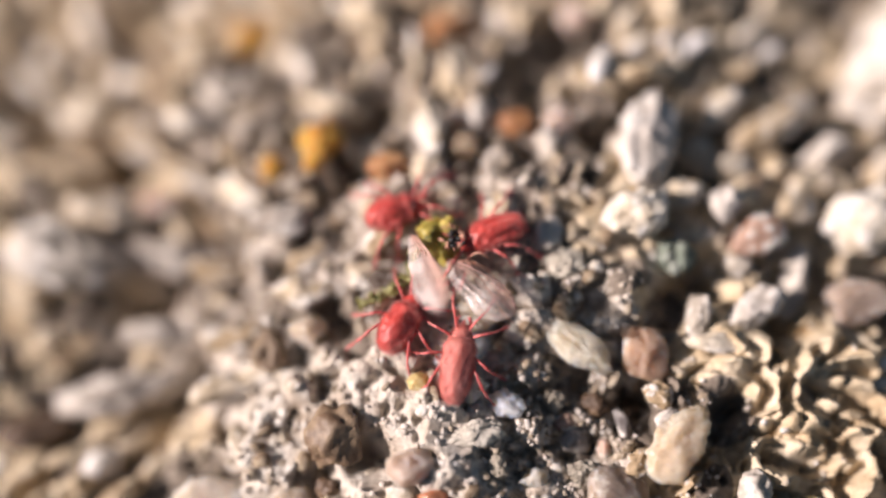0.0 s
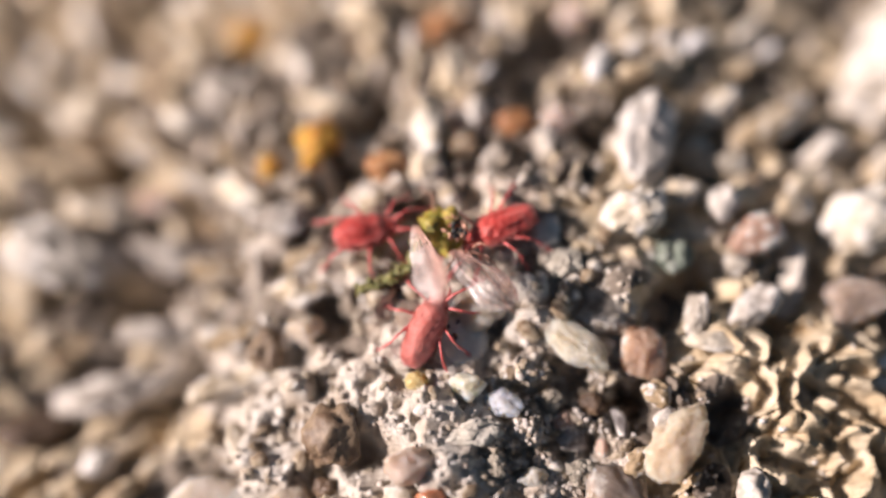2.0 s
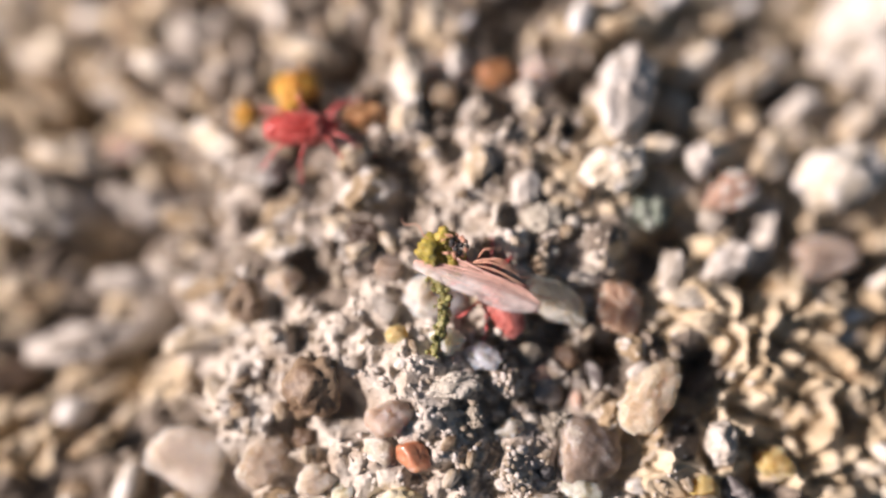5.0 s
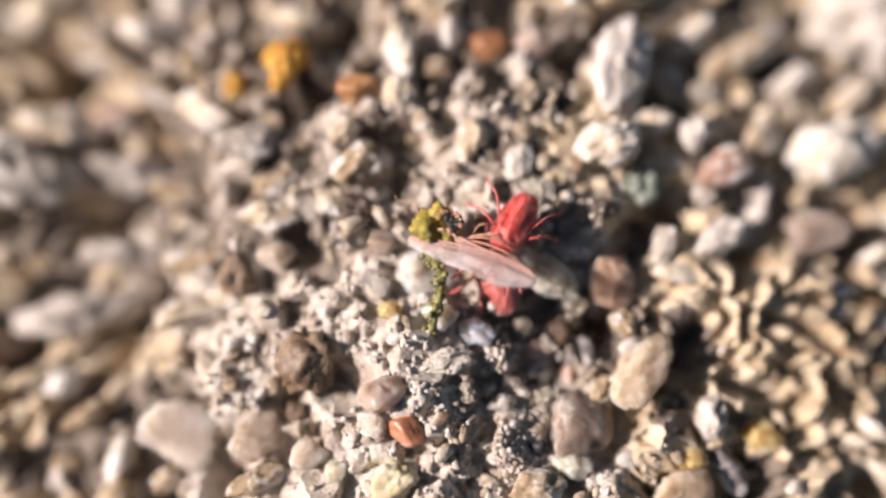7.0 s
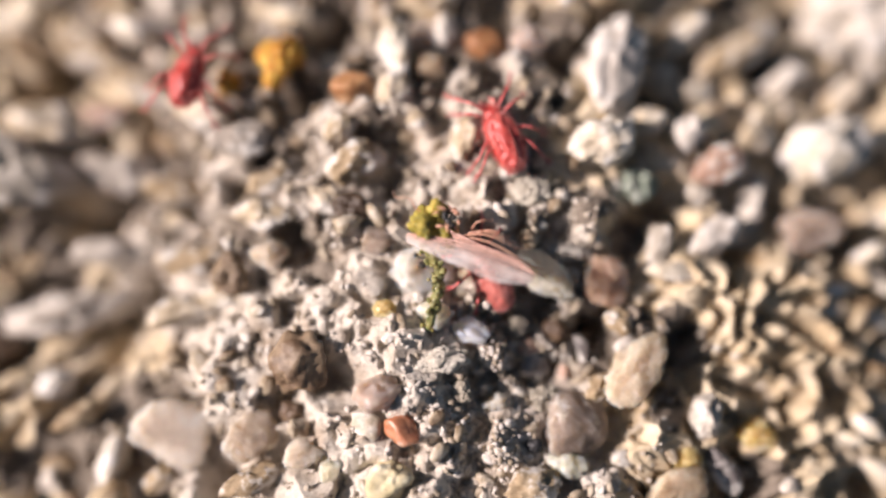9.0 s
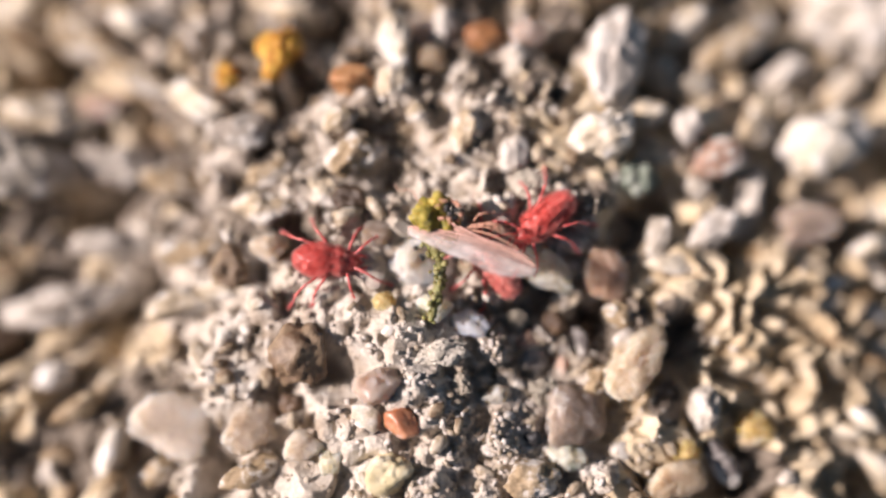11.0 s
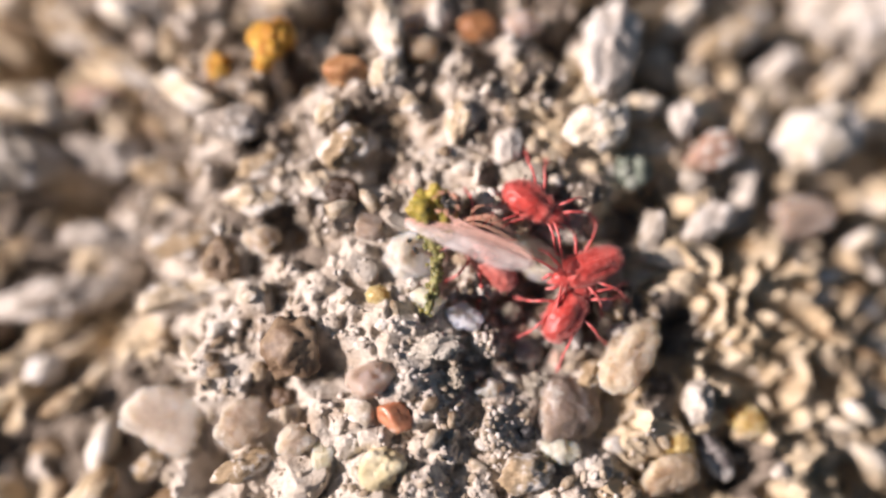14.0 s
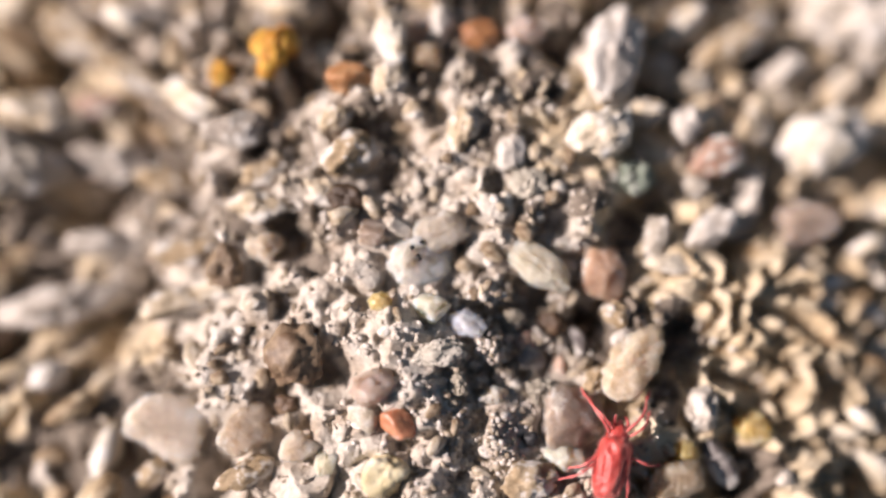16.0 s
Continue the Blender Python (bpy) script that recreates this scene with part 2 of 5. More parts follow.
# ---- mesh tools ----
def mesh_of(name, verts, faces, mat, smooth=True):
    """A mesh from arrays in millimetres; faces is an (n, 3) or (n, 4) index array."""
    verts, faces = np.asarray(verts, np.float32) * MM, np.asarray(faces, np.int32)
    me = bpy.data.meshes.new(name)
    me.vertices.add(len(verts))
    me.vertices.foreach_set("co", verts.ravel())
    k = faces.shape[1]
    me.loops.add(faces.size)
    me.loops.foreach_set("vertex_index", faces.ravel())
    me.polygons.add(len(faces))
    me.polygons.foreach_set("loop_start", np.arange(0, faces.size, k, dtype=np.int32))
    me.polygons.foreach_set("use_smooth", np.full(len(faces), smooth))
    me.update(calc_edges=True)
    me.materials.append(MAT[mat])
    return me


def part(name, me, parent, label="", m=None):
    """Links a mesh as one object under a thing or part."""
    ob = new(name, me)
    ob.parent = parent
    if m is not None:
        ob.matrix_basis = m
    return tagged(ob, label)


def at(x, y, z, rx=0, ry=0, rz=0):
    return pose(x * MM, y * MM, z * MM, rx, ry, rz)


def sphere(level):
    bm = bmesh.new()
    bmesh.ops.create_icosphere(bm, subdivisions=level, radius=1)
    v = np.array([p.co[:] for p in bm.verts])
    f = np.array([[p.index for p in q.verts] for q in bm.faces])
    bm.free()
    return v, f


SPHERE = {k: sphere(k) for k in (1, 2, 3, 4, 5)}


def ripple(rng, p, waves, size, height):
    """Smooth random relief at the points p: a sum of sines of about that wavelength."""
    out = np.zeros(len(p))
    for _ in range(waves):
        k = rng.normal(size=3)
        k *= 2 * np.pi / size / np.linalg.norm(k) * rng.uniform(0.7, 1.6)
        out += np.sin(p @ k + rng.uniform(0, 6.28))
    return out * height / math.sqrt(waves)


def stone_shape(seed, level=3, facets=12, rough=0.05, crust=0.0):
    """Unit stone: a sphere cut by random planes, with uneven relief and, if asked, a crumbly crust."""
    rng = np.random.default_rng(seed)
    v, f = SPHERE[level]
    r = np.ones(len(v))
    for _ in range(facets):
        k = rng.normal(size=3)
        k /= np.linalg.norm(k)
        r = r + (np.maximum(v @ k, 0.02) / rng.uniform(0.55, 0.92)) ** 18
    r = r ** (-1 / 18)
    r += ripple(rng, v, 5, 1.6, rough) + ripple(rng, v, 7, 0.55, rough * 0.45)
    if crust:
        o = Vector(rng.uniform(-50, 50, 3))
        r += crust * np.array([noise.fractal(Vector(p) * 2.6 + o, 0.7, 2.1, 5) for p in v])
    return v * r[:, None], f


def tube(path, radii, sides=7):
    """A closed tapered tube along a path of points."""
    path = [Vector(p) for p in path]
    verts, faces = [], []
    for i, p in enumerate(path):
        d = (path[min(i + 1, len(path) - 1)] - path[max(i - 1, 0)]).normalized()
        u = d.cross(Vector((0.13, 0.31, 1.0))).normalized()
        w = d.cross(u)
        for s in range(sides):
            a = 2 * math.pi * s / sides
            verts.append(p + (u * math.cos(a) + w * math.sin(a)) * radii[i])
    for i in range(len(path) - 1):
        for s in range(sides):
            a, b = i * sides + s, i * sides + (s + 1) % sides
            faces += [(a, b, b + sides), (a, b + sides, a + sides)]
    verts += [path[0], path[-1]]
    n, last = len(verts) - 2, (len(path) - 1) * sides
    for s in range(sides):
        faces += [(n, (s + 1) % sides, s), (n + 1, last + s, last + (s + 1) % sides)]
    return np.array(verts), np.array(faces)


def spline(points, steps=5):
    """A smooth line through the points."""
    pts = [Vector(p) for p in points]
    out = []
    for i in range(len(pts) - 1):
        a, b, c, d = pts[max(i - 1, 0)], pts[i], pts[i + 1], pts[min(i + 2, len(pts) - 1)]
        for s in range(steps):
            t = s / steps
            out.append(0.5 * (2 * b + (c - a) * t + (2 * a - 5 * b + 4 * c - d) * t * t + (3 * b - a - 3 * c + d) * t ** 3))
    return out + [pts[-1]]


def joined(chunks):
    verts, faces, n = [], [], 0
    for v, f in chunks:
        verts.append(v)
        faces.append(np.asarray(f) + n)
        n += len(v)
    return np.concatenate(verts), np.concatenate(faces)


# ---- plan of the stones that stand out ----
PLAN = []


def plan(name, x, y, length, width, height, turn, mat, shape, label):
    PLAN.append((name, x, y, length, width, height, turn, mat, shape, label))


plan("quartz_grain", 2.84, -2.10, 1.55, 0.81, 0.62, -42, "straw", 1, "long clear straw-white quartz grain set in pale mortar")
plan("pink_pebble", 4.09, -2.15, 1.07, 0.97, 0.68, 80, "sard", 1, "flat pinkish-brown translucent pebble in the mortar")
plan("terracotta_grain", 2.56, -3.50, 0.54, 0.42, 0.34, 0, "terracotta", 0, "small terracotta pink grain set in pale mortar")
plan("quartz_grain", 1.88, -4.64, 0.60, 0.51, 0.41, 20, "quartz", 0, "small glassy white quartz grain")
plan("honey_pebble", 4.63, -3.93, 1.78, 1.10, 0.90, 38, "honey", 1, "tan honey-coloured translucent pebble with frosted end")
plan("mortar_lump", 3.95, -4.27, 0.74, 0.56, 0.45, 30, "cream", 0, "pale rough lump of mortar")
plan("smoky_pebble", 3.42, -5.04, 1.46, 1.39, 0.66, 60, "smoky", 1, "round flat grey-brown translucent pebble")
plan("lemon_grain", 3.29, -5.75, 0.79, 0.62, 0.44, -40, "lemon", 1, "pale yellow glassy grain set in pale mortar")
plan("shell_chip", 6.18, -4.86, 0.96, 0.66, 0.68, 80, "chalk", 1, "ribbed white chip of shell")
plan("amber_grain", 5.76, -5.71, 0.72, 0.54, 0.43, 0, "amber", 0, "amber yellow glassy grain set in pale mortar")
plan("slate_pebble", 6.50, -5.84, 1.23, 0.55, 0.44, -58, "slate", 0, "smooth elongated dark grey-brown pebble")
plan("amber_grain", 7.23, -5.22, 0.97, 0.72, 0.57, -20, "amber", 0, "dull amber-brown grain in a hollow")
plan("mortar_lump", 2.53, -6.22, 1.22, 0.81, 0.65, 10, "cream", 0, "large cream lump of rough mortar")
plan("honey_pebble", 5.44, -6.30, 1.34, 0.89, 0.56, 10, "honey", 1, "honey-brown translucent pebble at the mound foot")
plan("mortar_lump", 0.75, -3.74, 1.22, 0.59, 0.47, 12, "rough", 0, "rough grey-cream mortar lump full of pores")
plan("quartz_grain", 1.39, -3.23, 0.82, 0.60, 0.44, 0, "ice", 1, "bluish-white glassy quartz grain set in pale mortar")
plan("mortar_lump", 1.17, -4.43, 0.59, 0.46, 0.37, 80, "rough", 0, "small grey-cream mortar lump set in pale mortar")
plan("slate_pebble", 2.67, -3.88, 0.63, 0.51, 0.41, 0, "slate", 0, "small dark grey rounded grain")
plan("mortar_lump", 2.29, -3.10, 0.58, 0.49, 0.39, 0, "rough", 0, "pitted round grey-cream lump set in pale mortar")
plan("mortar_lump", 2.85, -4.49, 0.80, 0.58, 0.46, 0, "rough", 0, "grey-cream pitted mortar lump set in pale mortar")
plan("spotted_grain", 0.30, -1.93, 1.38, 1.08, 0.72, 0, "quartz", 1, "white glassy grain with black specks")
plan("quartz_grain", 0.85, -1.36, 1.21, 0.80, 0.49, 20, "quartz", 1, "greenish-white glassy grain set in pale mortar")
plan("lemon_grain", 0.66, -2.90, 0.77, 0.61, 0.49, 0, "lemon", 0, "pale yellow-white glassy grain set in pale mortar")
plan("bead_grain", 0.71, -2.69, 0.30, 0.28, 0.22, 0, "chalk", 0, "tiny white bead of sand")
plan("amber_grain", -0.36, -2.80, 0.52, 0.44, 0.30, 0, "amber", 0, "small yellow grain set in pale mortar")
plan("brown_stone", -2.03, -3.95, 1.44, 1.30, 0.93, 60, "umber", 1, "dark brown angular stone with pale rim")
plan("pink_quartz", -0.49, -4.39, 0.97, 0.71, 0.78, 10, "rose", 1, "pinkish-white quartz grain set in pale mortar")
plan("orange_pebble", 0.04, -5.14, 0.78, 0.58, 0.52, -32, "orange", 1, "smooth orange-red pebble set in pale mortar")
plan("yellow_stone", -0.25, -6.06, 0.93, 0.82, 0.71, 30, "lemonstone", 1, "pale yellow stone with a rough top")
plan("brown_stone", -2.20, -4.78, 0.53, 0.44, 0.36, 0, "umber", 0, "small dark brown rounded stone")
plan("beige_pebble", -4.58, -5.38, 1.68, 1.39, 0.43, -20, "beige", 1, "large flat beige translucent pebble")
plan("beige_pebble", -2.97, -5.32, 1.25, 0.93, 0.45, 50, "beige", 1, "grey-beige angular pebble set in pale mortar")
plan("beige_pebble", -1.90, -5.60, 0.84, 0.64, 0.48, 20, "beige", 1, "small beige glassy pebble set in pale mortar")
plan("lemon_grain", -1.39, -5.91, 0.92, 0.44, 0.35, 80, "lemon", 0, "upright pale yellowish grain set in pale mortar")
plan("cream_pebble", -3.02, -6.17, 1.29, 0.59, 0.47, 28, "cream", 0, "long cream pebble set in pale mortar")
plan("cream_pebble", -5.00, -6.26, 0.97, 0.55, 0.56, 41, "cream", 0, "cream rounded pebble set in pale mortar")
plan("brown_stone", -3.50, -2.06, 0.99, 0.82, 0.66, 80, "umber", 0, "brown stone in shade set in pale mortar")
plan("cream_pebble", -2.85, -0.85, 1.33, 0.70, 0.56, -5, "cream", 0, "elongated cream pebble set in pale mortar")
plan("cream_pebble", -2.83, -0.09, 1.08, 0.52, 0.43, 15, "cream", 0, "narrow cream pebble set in pale mortar")
plan("cream_pebble", -3.61, -2.51, 1.32, 0.41, 0.32, -5, "cream", 0, "thin cream sliver of stone")
plan("grey_ridge", -6.94, -2.69, 2.61, 0.83, 0.83, 11, "greystone", 0, "long grey-cream ridge of stone")
plan("yellow_lichen", -2.64, 2.42, 1.26, 0.97, 0.94, 62, "lichen", 2, "amber-yellow crust of lichen beads")
plan("yellow_lichen", -3.75, 2.07, 0.62, 0.57, 0.47, 0, "lichen", 2, "small pale yellow lichen bead")
plan("rust_pebble", -1.11, 1.78, 0.99, 0.76, 0.69, 5, "rust", 0, "orange-brown rust-coloured pebble set in pale mortar")
plan("terracotta_grain", -6.70, 1.76, 1.10, 0.63, 0.51, 10, "terracotta", 0, "dull red-brown grain set in pale mortar")
plan("cream_pebble", -7.88, 1.35, 2.32, 1.05, 1.34, -16, "cream", 0, "large bright cream stone set in pale mortar")
plan("cream_pebble", -7.43, 3.37, 2.02, 1.02, 1.13, -29, "cream", 0, "broad cream stone set in pale mortar")
plan("cream_pebble", -5.96, 2.34, 2.15, 0.63, 0.73, -28, "cream", 0, "long slanting cream stone set in pale mortar")
plan("cream_pebble", -4.31, 1.49, 1.76, 0.74, 0.75, -28, "cream", 0, "cream stone with uneven edge")
plan("grey_stone", -6.32, 0.43, 1.76, 0.92, 1.08, -13, "greystone", 0, "grey-cream rounded stone set in pale mortar")
plan("cream_pebble", -4.93, -0.14, 1.52, 0.79, 0.81, -10, "cream", 0, "stout cream pebble set in pale mortar")
plan("cream_pebble", -4.90, -0.76, 0.70, 0.44, 0.45, -4, "cream", 0, "round cream grain set in pale mortar")
plan("grey_stone", -3.37, 0.81, 1.49, 0.88, 0.71, 0, "greystone", 0, "rough grey-brown stone set in pale mortar")
plan("cream_stone", -0.99, 0.29, 1.31, 0.95, 0.68, 30, "cream", 1, "pale cream weathered stone set in pale mortar")
plan("cream_pebble", -1.35, 0.92, 0.80, 0.55, 0.44, 30, "cream", 0, "cream chip set in pale mortar")
plan("cream_pebble", -0.26, 2.66, 1.48, 0.72, 0.75, -75, "cream", 0, "tall cream stone set in pale mortar")
plan("cream_pebble", -0.19, 1.73, 0.80, 0.69, 0.55, 20, "cream", 0, "cream grain set in pale mortar")
plan("pink_pebble", 0.49, 3.08, 0.81, 0.70, 0.57, 70, "rose", 0, "pinkish-cream pebble set in pale mortar")
plan("honey_pebble", 0.51, 2.27, 0.69, 0.58, 0.46, 0, "honey", 0, "honey-brown grain set in pale mortar")
plan("cream_pebble", 0.23, 1.13, 0.48, 0.45, 0.36, 0, "cream", 0, "small round cream grain set in pale mortar")
plan("cream_pebble", -1.57, -0.50, 0.95, 0.59, 0.47, -35, "cream", 0, "ridged cream grain set in pale mortar")
plan("brown_stone", -1.04, -0.70, 0.85, 0.67, 0.54, -20, "umber", 0, "grey-brown rough stone set in pale mortar")
plan("smoky_pebble", -0.52, -1.42, 0.69, 0.62, 0.50, 0, "smoky", 0, "small grey translucent grain set in pale mortar")
plan("pink_pebble", 2.55, 2.97, 0.89, 0.75, 0.61, 0, "rose", 0, "pinkish-brown pebble set in pale mortar")
plan("rust_pebble", 1.61, 2.89, 0.84, 0.68, 0.55, 0, "rust", 0, "brown grain set in pale mortar")
plan("grey_stone", 4.36, 2.56, 2.31, 1.32, 0.90, 82, "greystone", 1, "tall grey-cream stone set in pale mortar")
plan("cream_stone", 4.09, 0.75, 1.61, 1.10, 0.92, 38, "cream", 1, "pale cream angular stone set in pale mortar")
plan("white_stone", 2.22, 0.29, 0.86, 0.61, 0.49, 80, "chalk", 0, "upright white grain set in pale mortar")
plan("cream_pebble", 1.24, 0.78, 1.09, 0.70, 0.56, 80, "cream", 0, "upright cream grain set in pale mortar")
plan("mortar_lump", 2.60, -0.35, 0.90, 0.68, 0.54, 20, "rough", 0, "rough cream mortar lump set in pale mortar")
plan("grey_lichen", 4.84, -0.15, 0.90, 0.71, 0.58, 20, "moss", 2, "grey-green tuft of lichen set in pale mortar")
plan("white_grain", 6.24, -0.25, 0.59, 0.56, 0.59, 0, "chalk", 0, "round bright white grain set in pale mortar")
plan("pink_pebble", 6.63, 0.39, 1.25, 0.85, 0.71, 10, "terracotta", 0, "dull pinkish-brown pebble set in pale mortar")
plan("cream_stone", 7.16, 2.98, 2.25, 0.86, 0.88, 33, "cream", 0, "broad pale cream stone set in pale mortar")
plan("cream_pebble", 6.21, 2.08, 1.10, 0.74, 0.59, 30, "cream", 0, "cream rounded stone set in pale mortar")
plan("white_stone", 8.57, 2.63, 1.37, 0.81, 0.83, 26, "chalk", 0, "bright cream-white stone set in pale mortar")
plan("pale_rock", 10.81, 4.76, 4.39, 3.20, 2.67, 75, "chalk", 1, "big pale rock at the edge of the patch")
plan("cream_stone", 9.18, 0.84, 2.21, 1.47, 1.22, 35, "cream", 1, "large pale cream angular stone")
plan("white_sliver", 7.44, -0.50, 1.74, 0.62, 0.71, 72, "chalk", 0, "upright white sliver of stone")
plan("grey_stone", 6.38, -1.26, 1.45, 0.70, 0.56, 38, "greystone", 0, "slanting grey-cream stone set in pale mortar")
plan("smoky_pebble", 8.72, -0.91, 1.42, 1.02, 0.81, 20, "smoky", 0, "grey-brown rounded stone set in pale mortar")
plan("white_grain", 5.25, -1.30, 0.94, 0.51, 0.40, 82, "chalk", 0, "drop-shaped white grain set in pale mortar")
plan("cream_pebble", 5.52, -1.92, 1.33, 0.48, 0.39, -8, "cream", 0, "flat cream grain set in pale mortar")
plan("rust_pebble", 0.14, 5.85, 1.18, 0.84, 0.77, 0, "rust", 0, "orange-brown round pebble set in pale mortar")
plan("yellow_lichen", -4.99, 6.37, 1.09, 0.85, 0.60, 20, "lichen", 2, "yellow patch of lichen set in pale mortar")
plan("pink_pebble", 3.02, 5.80, 0.84, 0.72, 0.57, 0, "rose", 0, "small pink grain set in pale mortar")
plan("grey_stone", 4.43, 2.51, 1.79, 1.07, 0.96, 70, "greystone", 0, "grey-cream rock behind the mound")
plan("cream_pebble", -0.17, 2.92, 1.15, 0.61, 0.64, -77, "cream", 0, "cream rounded grain set in pale mortar")
plan("white_grain", 0.79, 3.06, 1.05, 0.62, 0.64, -90, "chalk", 0, "pale round grain set in pale mortar")
plan("white_stone", -8.60, 0.35, 3.20, 1.70, 2.20, -8, "chalk", 0, "big pale rounded stone set in pale mortar")
plan("grey_stone", -6.43, -1.42, 1.95, 0.62, 0.73, 2, "greystone", 0, "grey flat stone set in pale mortar")
plan("cream_pebble", -4.41, -1.73, 1.53, 0.59, 0.47, 6, "cream", 0, "long cream grain set in pale mortar")
plan("cream_pebble", -4.47, -2.78, 1.75, 0.69, 0.59, 17, "cream", 0, "flat cream stone set in pale mortar")
plan("grey_stone", -7.70, -2.84, 2.19, 0.97, 0.85, 11, "greystone", 0, "grey-cream flat stone set in pale mortar")
plan("beige_pebble", -2.69, -1.68, 0.80, 0.64, 0.52, 0, "beige", 0, "beige half-buried grain set in pale mortar")
plan("brown_stone", -9.18, -3.55, 1.68, 0.85, 0.85, 13, "umber", 0, "brown stone in shade set in pale mortar")
plan("slate_pebble", 3.67, -3.60, 0.74, 0.31, 0.25, -62, "slate", 0, "small blue-grey splinter of stone in shade")
# two grains added to fill the pit; their dark brown also stands for its shade
plan("brown_stone", 3.87, -3.16, 0.70, 0.49, 0.39, 20, "umber", 0, "dark brown grain added to deepen the shade of a hollow")
plan("brown_stone", 3.10, -3.16, 0.60, 0.45, 0.36, -20, "umber", 0, "dark brown grain added to deepen the shade of a hollow")
plan("terracotta_grain", 3.28, -4.01, 0.29, 0.38, 0.23, 10, "terracotta", 0, "small pinkish grain in dark hollow")
plan("cream_pebble", 4.41, -3.01, 0.56, 0.68, 0.45, 70, "cream", 0, "upright cream grain under the pink pebble")
plan("grey_stone", 4.49, -3.46, 0.59, 0.34, 0.27, 30, "greystone", 0, "grey splinter of stone in shade")
plan("cream_pebble", 3.34, -2.02, 0.43, 0.52, 0.34, 80, "cream", 0, "small cream grain beside a pebble")
plan("cream_stone", 5.57, 2.36, 1.08, 0.84, 0.72, 60, "cream", 1, "cream weathered stone among others")
plan("cream_stone", 5.12, 1.31, 0.94, 0.70, 0.65, 20, "cream", 1, "small cream weathered stone set in pale mortar")
plan("grey_stone", 5.92, 1.06, 0.99, 0.71, 0.66, 70, "greystone", 1, "grey-cream weathered stone set in pale mortar")
plan("cream_stone", 7.57, 1.18, 1.16, 0.84, 0.72, 40, "cream", 1, "cream weathered stone among others")
plan("cream_stone", 6.06, 3.36, 1.40, 0.66, 0.78, 41, "cream", 1, "upright cream weathered stone set in pale mortar")
plan("cream_stone", 9.90, 2.24, 1.38, 0.88, 0.88, 30, "cream", 1, "cream weathered stone beside a pale rock")
plan("black_grain", 2.61, -5.43, 0.29, 0.40, 0.23, 80, "speck", 0, "tiny black grain beside a pebble")

RIDGES = []


def ridge(radius, height, *line):
    RIDGES.append((radius, height, line))


ridge(0.23, 0.39, (5.87, -4.47), (5.80, -3.90), (6.02, -3.44), (6.47, -3.32))
ridge(0.21, 0.34, (5.92, -4.18), (6.40, -4.47), (6.97, -4.58), (7.46, -4.93))
ridge(0.21, 0.35, (6.97, -4.58), (7.12, -4.01), (7.38, -3.54), (7.87, -2.95))
ridge(0.23, 0.37, (7.48, -4.47), (8.02, -4.00), (8.57, -3.65), (9.10, -3.88))
ridge(0.23, 0.35, (7.79, -4.93), (8.26, -4.82), (8.66, -4.59))
ridge(0.20, 0.34, (4.43, -3.46), (5.02, -3.23), (5.64, -2.99), (6.14, -2.75))
ridge(0.18, 0.29, (4.32, -3.02), (4.67, -2.78), (4.92, -2.32))
ridge(0.21, 0.33, (8.06, -2.95), (7.68, -2.60), (8.09, -2.24), (8.78, -2.10))
ridge(0.16, 0.28, (7.32, -5.72), (7.82, -5.86), (8.61, -5.81), (9.41, -5.93))
ridge(0.16, 0.28, (7.35, -6.23), (8.06, -6.30), (8.86, -6.28), (9.38, -6.45))
ridge(0.14, 0.25, (7.70, -5.73), (7.60, -6.51))
ridge(0.14, 0.26, (8.22, -5.73), (8.16, -6.59))
ridge(0.14, 0.26, (8.75, -5.74), (8.78, -6.61))
ridge(0.25, 0.34, (-2.62, -3.96), (-2.52, -3.40), (-1.96, -3.06), (-1.63, -2.41))
ridge(0.23, 0.29, (-2.52, -3.51), (-2.96, -4.40), (-3.18, -4.63))
ridge(0.28, 0.35, (-4.31, -3.06), (-3.46, -3.29), (-3.00, -3.06))
ridge(0.29, 0.41, (-6.29, -5.37), (-5.34, -4.67), (-4.27, -4.19), (-3.07, -4.62))
ridge(0.32, 0.44, (-7.96, -6.43), (-6.77, -5.72), (-6.06, -5.14))
ridge(0.18, 0.32, (6.19, -5.36), (6.82, -5.26), (7.44, -5.61))
ridge(0.24, 0.38, (8.74, -2.93), (9.25, -3.40), (9.50, -4.12))
ridge(0.24, 0.36, (9.48, -4.59), (8.78, -5.05), (8.10, -5.40))
ridge(0.27, 0.41, (9.84, -2.92), (10.19, -3.87), (10.01, -4.82))
ridge(0.23, 0.35, (6.64, -2.74), (7.30, -2.49), (7.58, -1.89))
ridge(0.27, 0.41, (9.32, -1.96), (10.03, -1.82), (10.47, -1.30))
ridge(0.24, 0.36, (-1.62, -3.07), (-0.96, -2.85), (-0.18, -3.13), (0.37, -3.50))
ridge(0.22, 0.33, (-1.16, -3.56), (-0.60, -3.94), (-0.01, -3.83), (0.43, -4.10))
ridge(0.22, 0.33, (-1.63, -2.63), (-1.19, -2.29), (-0.63, -2.24))
ridge(0.22, 0.30, (-0.01, -3.51), (0.16, -4.15), (0.65, -4.58))
ridge(0.22, 0.31, (-1.26, -4.49), (-0.92, -4.92), (-1.13, -5.35))


HOLLOWS = []


def hollow(x, y, radius, depth):
    HOLLOWS.append((x, y, radius, depth))


